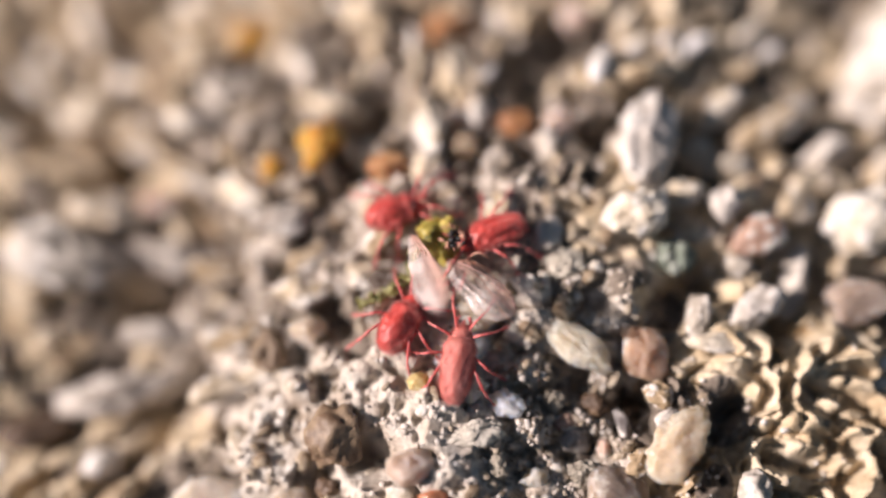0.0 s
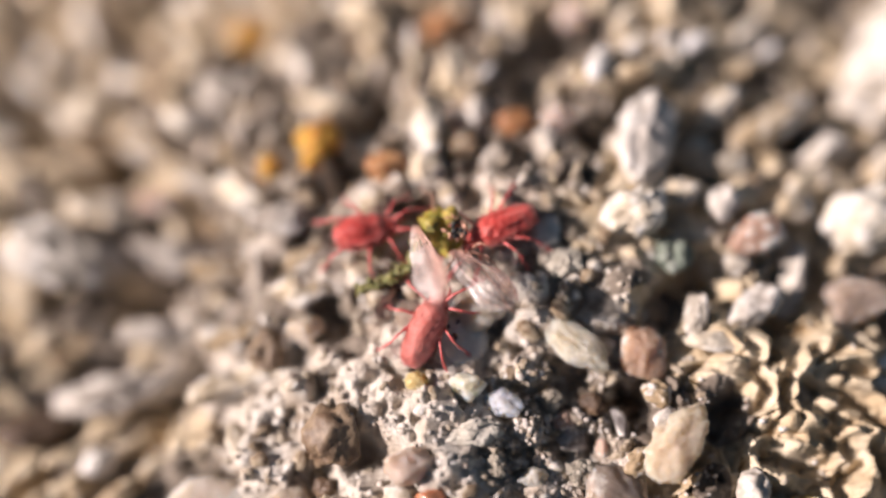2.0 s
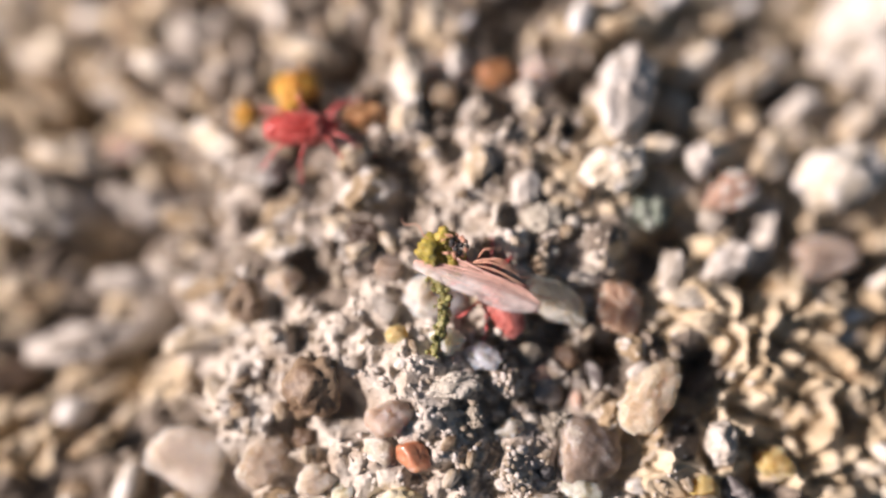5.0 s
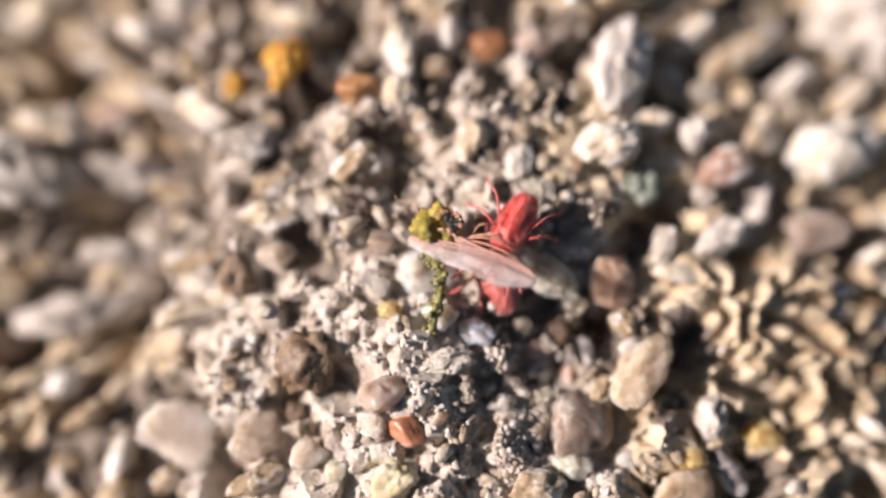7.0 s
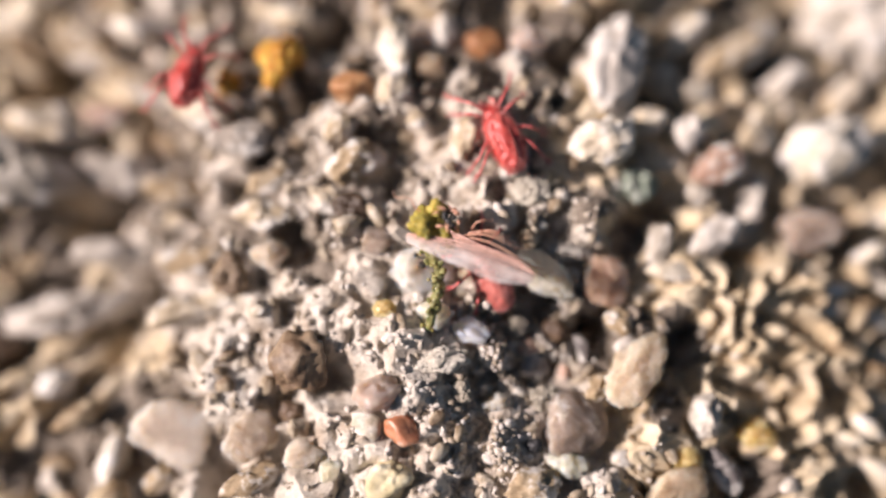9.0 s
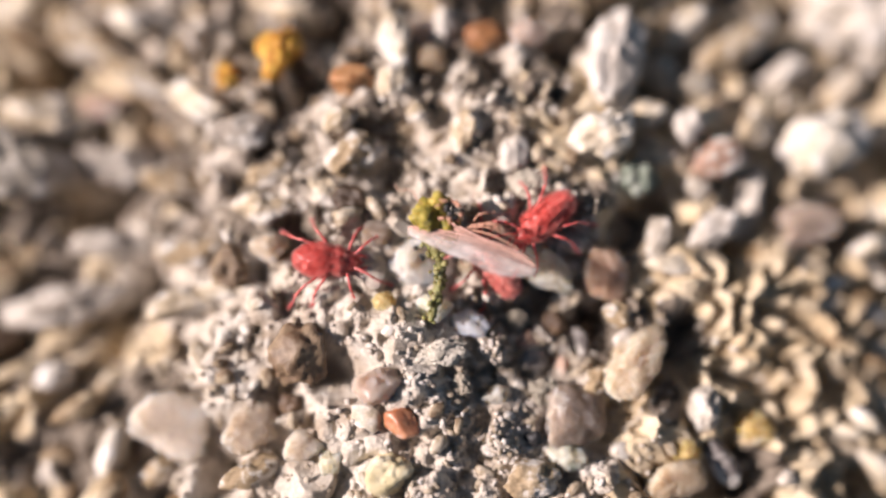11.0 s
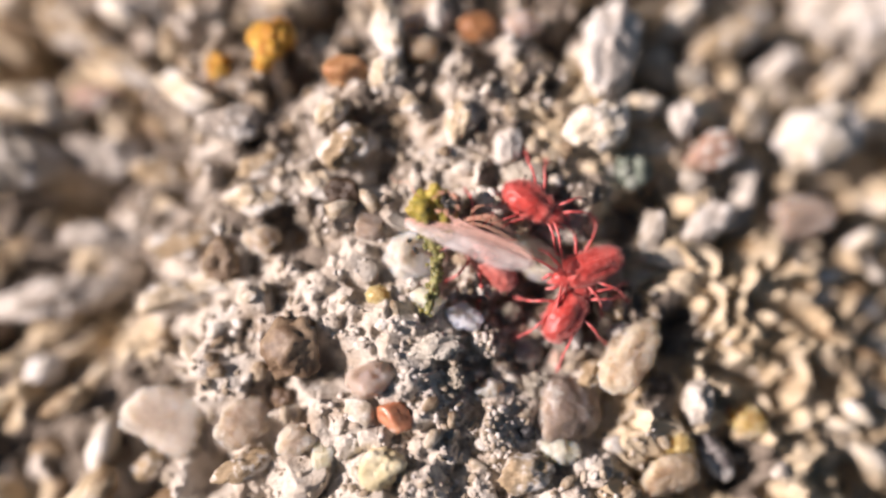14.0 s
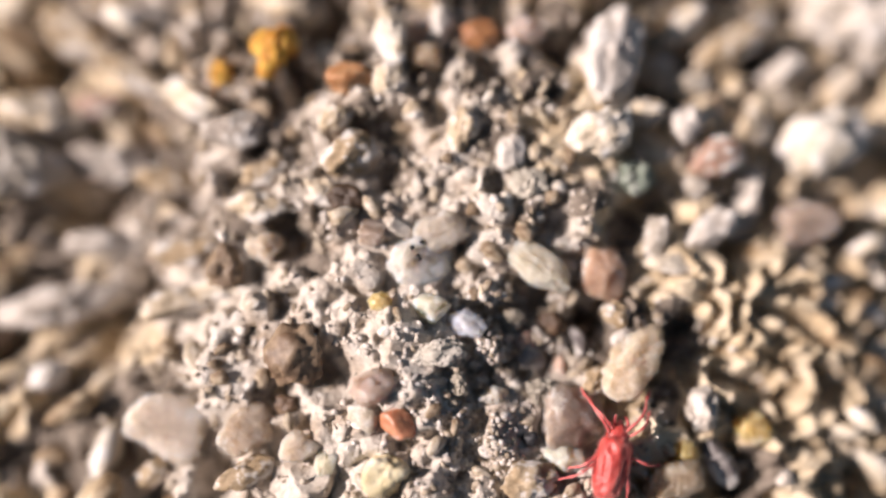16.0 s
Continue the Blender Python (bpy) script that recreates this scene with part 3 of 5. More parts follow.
hollow(-3.84, 4.70, 0.54, 1.00)
hollow(-8.10, 2.99, 0.84, 1.00)
hollow(-9.07, 3.66, 0.58, 0.80)
hollow(-6.75, -0.39, 0.62, 1.10)
hollow(-2.06, 2.08, 0.39, 0.90)
hollow(6.21, 2.95, 0.68, 0.50)
hollow(8.12, 5.13, 0.54, 0.30)
hollow(5.22, -0.64, 0.64, 0.80)
hollow(-6.86, -0.51, 0.63, 1.10)
hollow(-1.94, 1.88, 0.40, 1.00)
hollow(5.20, 1.87, 0.59, 0.30)
hollow(5.69, -0.36, 0.53, 0.50)
hollow(-1.50, -4.17, 0.40, 0.90)
hollow(4.56, -1.22, 0.46, 0.80)
hollow(4.00, -3.01, 0.45, 0.60)
hollow(3.19, -4.09, 0.38, 0.50)
hollow(-2.13, -1.48, 0.41, 0.80)
hollow(-3.62, -6.44, 0.46, 0.80)
hollow(9.46, -0.84, 0.56, 0.90)
hollow(5.74, -3.44, 0.41, 0.80)
hollow(-0.11, -0.23, 0.38, 0.70)
hollow(10.11, 2.16, 0.51, 0.30)
hollow(-4.45, -0.47, 0.41, 0.70)
hollow(-8.13, 2.46, 0.58, 1.00)
hollow(-5.95, -3.28, 0.61, 0.80)
hollow(-7.26, -4.58, 0.49, 0.80)
hollow(7.29, -4.47, 0.47, 0.40)
hollow(6.84, -6.29, 0.57, 0.90)
hollow(-5.65, 1.07, 0.44, 0.70)
hollow(1.91, 3.77, 0.42, 0.70)
hollow(-1.17, 3.83, 0.43, 0.70)
hollow(-2.95, 5.46, 0.55, 0.70)
hollow(3.30, 2.52, 0.41, 0.60)
hollow(-10.32, 3.63, 0.73, 1.00)
hollow(-5.45, -2.15, 0.49, 0.70)
hollow(-6.34, -4.26, 0.49, 0.80)
hollow(-5.30, -6.48, 0.43, 0.80)
hollow(-2.39, -4.62, 0.34, 0.50)
hollow(0.68, 1.18, 0.34, 0.60)
hollow(1.84, 2.20, 0.37, 0.70)
hollow(3.08, -1.09, 0.34, 0.60)
hollow(-0.75, 0.75, 0.39, 0.70)
hollow(-0.06, 0.87, 0.34, 0.70)
hollow(-3.27, 3.02, 0.44, 0.80)
hollow(-1.78, 2.71, 0.40, 0.80)
hollow(-1.33, 3.23, 0.41, 0.70)
hollow(-2.44, 1.35, 0.40, 0.70)
hollow(-0.56, -0.35, 0.28, 0.25)
hollow(-1.76, 3.15, 0.37, 0.60)
hollow(-3.46, -0.39, 0.33, 0.50)
hollow(-2.18, 0.38, 0.32, 0.60)
hollow(3.14, -2.97, 0.45, 0.32)
hollow(3.65, -3.19, 0.45, 0.40)
hollow(4.06, -3.01, 0.45, 0.30)
hollow(2.51, -2.92, 0.34, 0.30)
hollow(3.99, -3.41, 0.50, 0.20)


SHADED_SOIL = [(3.19, -3.02, 0.79), (3.76, -3.24, 0.79), (4.35, -3.12, 0.68), (2.63, -3.03, 0.51), (3.42, -3.80, 0.45), (5.74, -3.44, 0.52), (5.50, -2.99, 0.41), (4.62, -1.28, 0.58), (9.46, -0.84, 0.74), (5.40, -4.81, 0.45), (7.23, -6.30, 0.69), (-1.79, 2.84, 0.72), (-3.04, 1.38, 0.59), (-0.81, 1.05, 0.46), (-0.11, -0.12, 0.41), (-2.18, 0.38, 0.52), (-2.72, -1.46, 0.46), (-3.56, -1.20, 0.47), (-1.57, -1.25, 0.41), (-3.22, -0.39, 0.42), (1.43, 4.22, 0.76), (2.74, 5.16, 0.78), (3.34, 3.07, 0.61), (0.83, 5.16, 0.65), (0.56, 1.92, 0.46), (1.60, 1.82, 0.46), (2.88, 1.73, 0.51), (-2.55, 3.44, 0.61), (-1.10, 3.35, 0.48), (2.18, -3.37, 0.45), (1.78, -3.48, 0.29), (2.51, -2.36, 0.45), (3.79, -0.61, 0.46), (3.15, -0.46, 0.39), (-1.65, -2.05, 0.38), (-2.15, -1.01, 0.46), (-1.29, 2.04, 0.70), (-2.66, 0.52, 0.58), (-0.23, 0.58, 0.46), (2.01, -0.46, 0.43), (2.49, 0.25, 0.46), (2.62, -1.15, 0.41), (1.92, 0.60, 0.35), (-2.64, 0.23, 0.36)]                   # where soil shows through the mortar, and where the shade of pits is painted as soil


# ---- ground ----
def mound(x, y):
    """The low swell of the mortar bed."""
    l, r, u = np.minimum(x - 0.3, 0), np.maximum(x - 2, 0), np.maximum(y - 0.5, 0)
    crest = 0.34 * np.exp(-((x - 0.1) / 1.2) ** 2 - ((y - -3.7) / 1.7) ** 2) - 0.45 * np.exp(-((x - 2.4) / 0.95) ** 2 - ((y - -3.6) / 1.25) ** 2)
    near = crest - 2.3 * (1 - np.exp(-0.06 * l * l / 2.3)) - 2.2 * (1 - np.exp(-0.03 * r * r / 2.2)) - 2.3 * (1 - np.exp(-0.06 * u * u / 2.3))
    far = np.clip((np.hypot(x, y) - 22) / 30, 0, 1)
    return near * (1 - far) - 4.0 * far


def ground_axis(low, high, near_low, near_high, fine):
    inner = np.concatenate([np.arange(low, near_low, 0.065), np.arange(near_low, near_high, fine), np.arange(near_high, high + 0.04, 0.065)])
    grow = np.cumsum(0.25 * 1.42 ** np.arange(28))
    return np.concatenate([low - grow[::-1], inner, inner[-1] + grow])


GX, GY = ground_axis(-14, 14, -3.6, 7.2, 0.025), ground_axis(-10, 15, -7.2, 1.2, 0.025)
PX, PY = np.meshgrid(GX, GY)


def soft_noise(rng, size, height, waves=26):
    out = np.zeros_like(PX)
    for _ in range(waves):
        a, k = rng.uniform(0, 6.28), 2 * np.pi / size * rng.uniform(0.6, 1.7)
        out += np.sin(PX * k * math.cos(a) + PY * k * math.sin(a) + rng.uniform(0, 6.28))
    return out * height / math.sqrt(waves)


def value_noise(rng, cell, across=None, along=None):
    """Smooth lattice noise of about that cell size, from -1 to 1, over the inner ground or over other coordinates."""
    u = np.clip(((PX if across is None else across) + 30) / cell, 0, 60 / cell)
    v = np.clip(((PY if along is None else along) + 30) / cell, 0, 60 / cell)
    t = rng.uniform(-1, 1, (int(60 / cell) + 3, int(60 / cell) + 3))
    i, j = u.astype(int), v.astype(int)
    a, b = u - i, v - j
    a, b = a * a * (3 - 2 * a), b * b * (3 - 2 * b)
    return (t[j, i] * (1 - a) + t[j, i + 1] * a) * (1 - b) + (t[j + 1, i] * (1 - a) + t[j + 1, i + 1] * a) * b


def ramp(a, b, x):
    """0 at a, 1 at b, smooth between."""
    t = np.clip((x - a) / (b - a), 0, 1)
    return t * t * (3 - 2 * t)


# zones of the bed: long lumps run outwards from the mound, a pitted crust of ridges lies to its east
HEART = (0.8, -1.2)
RAY, TURN = np.log(np.hypot(PX - HEART[0], PY - HEART[1]) + 1.0), np.arctan2(PY - HEART[1], PX - HEART[0])
TURN = np.where(TURN < -1.57, TURN + 6.2832, TURN)
CRUSTY = ramp(3.9, 5.0, PX) * ramp(0.6, -0.8, PY)
WEST, NORTH = ramp(-1.6, -3.6, PX), ramp(0.3, 2.2, PY)
RAYED = np.maximum(WEST, NORTH) * (1 - CRUSTY) * ramp(1.1, 1.7, RAY)


def near_stone(x, y, grow=0.75):
    for _, sx, sy, l, w, *_ in PLAN:
        if (x - sx) ** 2 + (y - sy) ** 2 < (0.5 * grow * (l * w) ** 0.5) ** 2:
            return True
    return False


def build_ground():
    rng = np.random.default_rng(4)
    relief = soft_noise(rng, 5.0, 0.10) + soft_noise(rng, 1.6, 0.09) + soft_noise(rng, 0.5, 0.05) - 0.12
    # crusted grains of the mortar, as uneven domes that overlap
    def dome(x, y, a, b, turn, z0, h):
        i0, i1 = np.searchsorted(GX, (x - a, x + a))
        j0, j1 = np.searchsorted(GY, (y - a, y + a))
        u, v = PX[j0:j1, i0:i1] - x, PY[j0:j1, i0:i1] - y
        c, s = math.cos(turn), math.sin(turn)
        d = ((u * c + v * s) / a) ** 2 + ((v * c - u * s) / b) ** 2
        top = np.where(d < 1, z0 + h * np.sqrt(np.maximum(1 - d, 0)) ** 0.8, -9)
        relief[j0:j1, i0:i1] = np.maximum(relief[j0:j1, i0:i1], top)
    for _ in range(7000):
        x, y = rng.uniform(-13, 13), rng.uniform(-9.5, 14)
        if near_stone(x, y, 1.2):
            continue
        a = rng.choice([0.14, 0.2, 0.28, 0.42]) * rng.uniform(0.8, 1.3)
        dome(x, y, a, a * rng.uniform(0.45, 0.95), rng.normal(0.5, 0.8), rng.uniform(-0.35, 0.0), a * rng.uniform(0.6, 1.3))
    for radius, height, line in RIDGES:
        for (x0, y0), (x1, y1) in zip(line[:-1], line[1:]):
            steps = max(2, int(math.hypot(x1 - x0, y1 - y0) / (radius * 0.6)))
            for s in range(steps + 1):
                t = s / steps
                k = rng.uniform(0.75, 1.25)
                dome(x0 + (x1 - x0) * t + rng.normal(0, radius * 0.15), y0 + (y1 - y0) * t + rng.normal(0, radius * 0.15),
                     radius * k, radius * k * rng.uniform(0.7, 1), rng.uniform(0, 3), -0.05, height * rng.uniform(0.8, 1.15))
    for cell, h, lump in ((0.9, 0.15, -0.9), (0.42, 0.12, 0.9), (0.24, 0.07, 0.5), (0.13, 0.05, 0.15), (0.07, 0.026, -0.3)):
        n = value_noise(rng, cell)
        relief += h * (0.45 * n + lump * (np.abs(value_noise(rng, cell)) - 0.33))
    gap = np.ones_like(PX)
    for cell, h in ((0.56, 1.2), (0.32, 0.5)):        # long lumps with dark gaps between
        n = np.abs(value_noise(rng, cell, TURN * 5.2, RAY * 4.6)) * 0.75 + np.abs(value_noise(rng, cell, TURN * 5.2 + 7, RAY * 4.6 + 3)) * 0.55
        gap = np.minimum(gap, n + (0.0 if cell > 0.5 else 0.15))
        relief += RAYED * h * (np.clip(n, 0, 1) ** 0.42 - 0.66) * np.where(WEST > NORTH, 1.0, 1.3)
    bend = value_noise(rng, 1.3)
    for cell, h in ((0.66, 0.40), (0.36, 0.36)):      # a web of ridges round deep pits
        n = np.abs(value_noise(rng, cell, PX * 0.8 + PY * 0.6 + 0.5 * bend, PY * 0.8 - PX * 0.6 - 0.5 * bend))
        relief += CRUSTY * h * (np.sqrt(np.clip(1 - 2.3 * n, 0, 1)) - 0.62)
    pits = np.zeros_like(PX)                          # pin-holes in the crust of the mound
    for _ in range(380):
        x, y, r = rng.normal(1.3, 2.0), rng.normal(-4.2, 1.5), rng.uniform(0.04, 0.12)
        i0, i1 = np.searchsorted(GX, (x - 2.5 * r, x + 2.5 * r))
        j0, j1 = np.searchsorted(GY, (y - 2.5 * r, y + 2.5 * r))
        d = ((PX[j0:j1, i0:i1] - x) ** 2 + (PY[j0:j1, i0:i1] - y) ** 2) / r ** 2
        pits[j0:j1, i0:i1] = np.maximum(pits[j0:j1, i0:i1], 1.6 * r * np.exp(-d))
    relief -= pits
    # the crust is worn low about the stones that stand out
    for _, sx, sy, l, w, *_ in PLAN:
        k = (l * w) ** 0.5
        i0, i1 = np.searchsorted(GX, (sx - 2 * k, sx + 2 * k))
        j0, j1 = np.searchsorted(GY, (sy - 2 * k, sy + 2 * k))
        d = ((PX[j0:j1, i0:i1] - sx + 0.35 * k) / (0.95 * k)) ** 2 + ((PY[j0:j1, i0:i1] - sy) / (0.75 * k)) ** 2
        cap = -0.10 + 0.5 * d
        near = relief[j0:j1, i0:i1]
        relief[j0:j1, i0:i1] = np.where(near > cap, cap + 0.2 * (near - cap), near)
    # hollows beside the larger stones, where the mortar has crumbled away
    for _, sx, sy, l, w, *_ in PLAN:
        k = (l * w) ** 0.5
        if k > 0.9:
            d = ((PX - sx - 0.55 * k) / (0.7 * k)) ** 2 + ((PY - sy + 0.15 * k) / (0.6 * k)) ** 2
            relief -= 0.4 * k ** 0.5 * np.exp(-d * 1.6)
    # the coarse stones round the mound stand in deeper gaps
    outer = np.clip(np.maximum(np.maximum(-3.8 - PX, PX - np.where(PY < -0.5, 9.0, 6.0)), PY - 2.2) / 1.2, 0, 1)
    relief -= 0.6 * outer * np.where(PX > 3, 0.4, 1.0)
    for x, y, radius, depth in HOLLOWS:
        relief -= depth * np.exp(-(((PX - x) ** 2 + (PY - y) ** 2) / radius ** 2) ** 1.5)
    fade = np.clip((np.maximum(abs(PX) - 13, abs(PY - 2) - 12)) / 6, 0, 1)
    z = mound(PX, PY) + relief * (1 - fade)
    ny, nx = PX.shape
    idx = np.arange(ny * nx).reshape(ny, nx)
    quads = np.stack([idx[:-1, :-1], idx[:-1, 1:], idx[1:, 1:], idx[1:, :-1]], -1).reshape(-1, 4)
    ob = new("ground", mesh_of("ground", np.stack([PX, PY, z], -1).reshape(-1, 3), quads, "cement"))
    # sandy soil shows between the coarse stones outside the mortar; its dark tone also paints shade into pits
    ob.data.materials.append(MAT["soil_shade"])
    shaded_soil = np.zeros_like(PX)
    for x, y, radius in SHADED_SOIL:
        shaded_soil = np.maximum(shaded_soil, np.exp(-((PX - x) ** 2 + (PY - y) ** 2) / radius ** 2))
    edge = ((shaded_soil + 0.2 * value_noise(rng, 0.5) > 0.4) | (outer + 0.9 * value_noise(rng, 0.8) > 1.15) & (PX < 3))[:-1, :-1]
    ob.data.materials.append(MAT["ochre"])
    warm = ((PX + 2.5 * value_noise(rng, 1.5) + 0.25 * PY > 3.0) | (PX + 2.5 * value_noise(rng, 1.2) < -6.5) | (PY + 2.5 * value_noise(rng, 1.2) > 5.5))[:-1, :-1]
    # gaps between the long lumps take the dark tone, their shade put into colour
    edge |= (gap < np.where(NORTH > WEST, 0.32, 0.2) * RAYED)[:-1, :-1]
    edge |= (np.hypot(PX, PY) > 19)[:-1, :-1]
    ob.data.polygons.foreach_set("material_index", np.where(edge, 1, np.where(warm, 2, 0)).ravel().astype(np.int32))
    tagged(ob, "pale weathered mortar bed with crusted sand grains", "ground", kind="structure")
    return ob, z


ground, GZ = build_ground()


def ground_z(x, y):
    i, j = np.clip(np.searchsorted(GX, x), 1, len(GX) - 1), np.clip(np.searchsorted(GY, y), 1, len(GY) - 1)
    return GZ[j, i]


# ---- stones that stand out ----
CRUST = {"sard": 0.03, "honey": 0.12, "amber": 0.17, "rough": 0.28, "cream": 0.19, "greystone": 0.21, "chalk": 0.18, "umber": 0.2, "lemonstone": 0.12, "moss": 0.2}


SMOOTH = ("sard", "ice", "straw", "smoky", "rose", "beige", "quartz", "lemon")


def build_stone(k, name, x, y, length, width, height, turn, mat, shape, label):
    rng = np.random.default_rng(100 + k)
    lean = rng.normal(0, 7, 2)
    reach = 0.3 * (length * width) ** 0.5
    seat = max(float(ground_z(x + a * reach, y + b * reach)) for a in (-1, 0, 1) for b in (-1, 0, 1))
    level = min(float(mound(x, y)) + height * (0.24 if shape == 1 else 0.08), seat + height * 0.22)
    here = at(x, y, level - (0.16 if name == "spotted_grain" else 0.0), lean[0], lean[1], turn)
    kinds = {"lichen": "lichen", "pebble": "pebble", "stone": "stone", "rock": "rock", "lump": "mortar", "chip": "shell"}
    kind = next((c for w, c in kinds.items() if w in name), "sand grain")
    if shape == 2:                                  # crust of beads
        ob = new(name)
        ob.empty_display_size = 0.0002
        beads = [mesh_of("bead", *stone_shape(600 + i, 2, 4, 0.07, 0.05), mat) for i in range(4)]
        for _ in range(30):
            a, d, r = rng.uniform(0, 6.28), math.sqrt(rng.uniform(0, 1)), rng.uniform(0.11, 0.25) * (length * width) ** 0.5
            bead = part("bead", beads[int(rng.integers(4))], ob, "", at(d * math.cos(a) * length * 0.4, d * math.sin(a) * width * 0.4,
                        (1 - d * d) * height * 0.4 + rng.uniform(-0.1, 0.05), 0, 0, rng.uniform(0, 360)))
            bead.scale = (r, r, r * 0.9)
    else:
        v, f = stone_shape(200 + k, 5 if mat == "rough" else 4, (20 if mat in ("sard", "honey") else 10 if mat in SMOOTH else 14) if shape == 1 else 9, 0.055, CRUST.get(mat, 0.11 if mat in SMOOTH else 0.05))
        v = v / np.ptp(v, 0) * (length, width, height)
        ob = new(name, mesh_of(name, v, f, mat))
    ob.matrix_basis = here
    return tagged(ob, label, kind)


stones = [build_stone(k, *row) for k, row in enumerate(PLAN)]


def build_crystal(x, y, size):
    """A small clear crystal whose flat face lies so that it throws the sun upwards."""
    v, f = stone_shape(950, 3, 10, 0.03)
    v = v * (1.0, 0.8, 0.7)
    v[:, 2] = np.minimum(v[:, 2], 0.3)
    ob = new("crystal_grain", mesh_of("crystal_grain", v * size, f, "crystal", smooth=False))
    here = Vector((x, y, float(ground_z(x, y)) + size * 0.5))
    face = (SUN + (Vector((0.0, -4.2, 18.8)) - here).normalized()).normalized()
    ob.matrix_basis = Matrix.Translation(here * MM) @ face.to_track_quat("Z", "Y").to_matrix().to_4x4()
    return tagged(ob, "tiny clear crystal that glints in the sun", "sand grain")


build_crystal(-7.11, -2.64, 0.03)


def speck_on(stone, spots):
    """Black specks on a grain, as parts of it."""
    v, f = stone_shape(77, 1, 4, 0.1)
    me = mesh_of("speck", v * 0.06, f, "speck")
    top = np.array([p.co[:] for p in stone.data.vertices]) / MM
    for x, y in spots:
        near = top[(np.hypot(top[:, 0] - x, top[:, 1] - y) < 0.16)]
        z = near[:, 2].max() if len(near) else 0.2
        part("speck", me, stone, "black speck", at(x, y, z, 0, 0, 40 * x))


for stone in stones:
    if stone.name == "spotted_grain":
        speck_on(stone, [(0.02, 0.02), (-0.1, 0.18), (0.3, 0.22), (0.1, 0.3), (0.05, -0.03)])

# ---- mites ----
LEGS = [  # base x, y, z; direction; reach; knee height
    (0.50, 0.10, 0.36, 22, 1.10, 0.28), (0.40, 0.17, 0.34, 56, 0.90, 0.26),
    (0.06, 0.25, 0.32, 108, 0.92, 0.26), (-0.08, 0.25, 0.32, 146, 1.12, 0.28)]


def leg_mesh(side, k):
    z, _, reach, knee = LEGS[k][2:]
    rng = np.random.default_rng(40 + k)
    path = spline([(0, 0, 0), (reach * 0.18, 0, knee * 0.75), (reach * 0.42, side * 0.03, knee), (reach * 0.62, side * 0.05, knee * 0.45),
                   (reach * 0.82, side * 0.02, -z * 0.45), (reach, 0, -z - 0.02)], 6)
    n = len(path)
    radii = [0.031 - 0.012 * i / n + 0.005 * math.sin(i * 2 * math.pi / 6) + (0.008 if n - 6 < i < n - 2 else 0) for i in range(n)]
    radii[-1] = 0.014
    out, cut = [], n - 7
    for name, first, last, bristles in (("leg", 0, cut + 1, 46), ("foot", cut, n, 26)):
        chunks = [tube(path[first:last], radii[first:last], 8)]
        for _ in range(bristles):                   # short bristles
            i = int(rng.integers(first + 1, last - 1))
            d = Vector((rng.normal(0, 0.5), rng.normal(), rng.normal())).normalized()
            p = path[i] + d * radii[i] * 0.8
            chunks.append(tube([p, p + d * rng.uniform(0.03, 0.06)], [0.004, 0.002], 3))
        out.append(mesh_of(name, *joined(chunks), "leg"))
    return out


LEG_MESHES = {(s, k): leg_mesh(s, k) for s in (1, -1) for k in range(4)}


def blunt(v, power):
    """A sphere pushed out towards a box in its length: blunt ends and straight flanks."""
    r = (np.abs(v[:, 0]) ** power + np.hypot(v[:, 1], v[:, 2]) ** power) ** (-1 / power)
    return v * r[:, None]


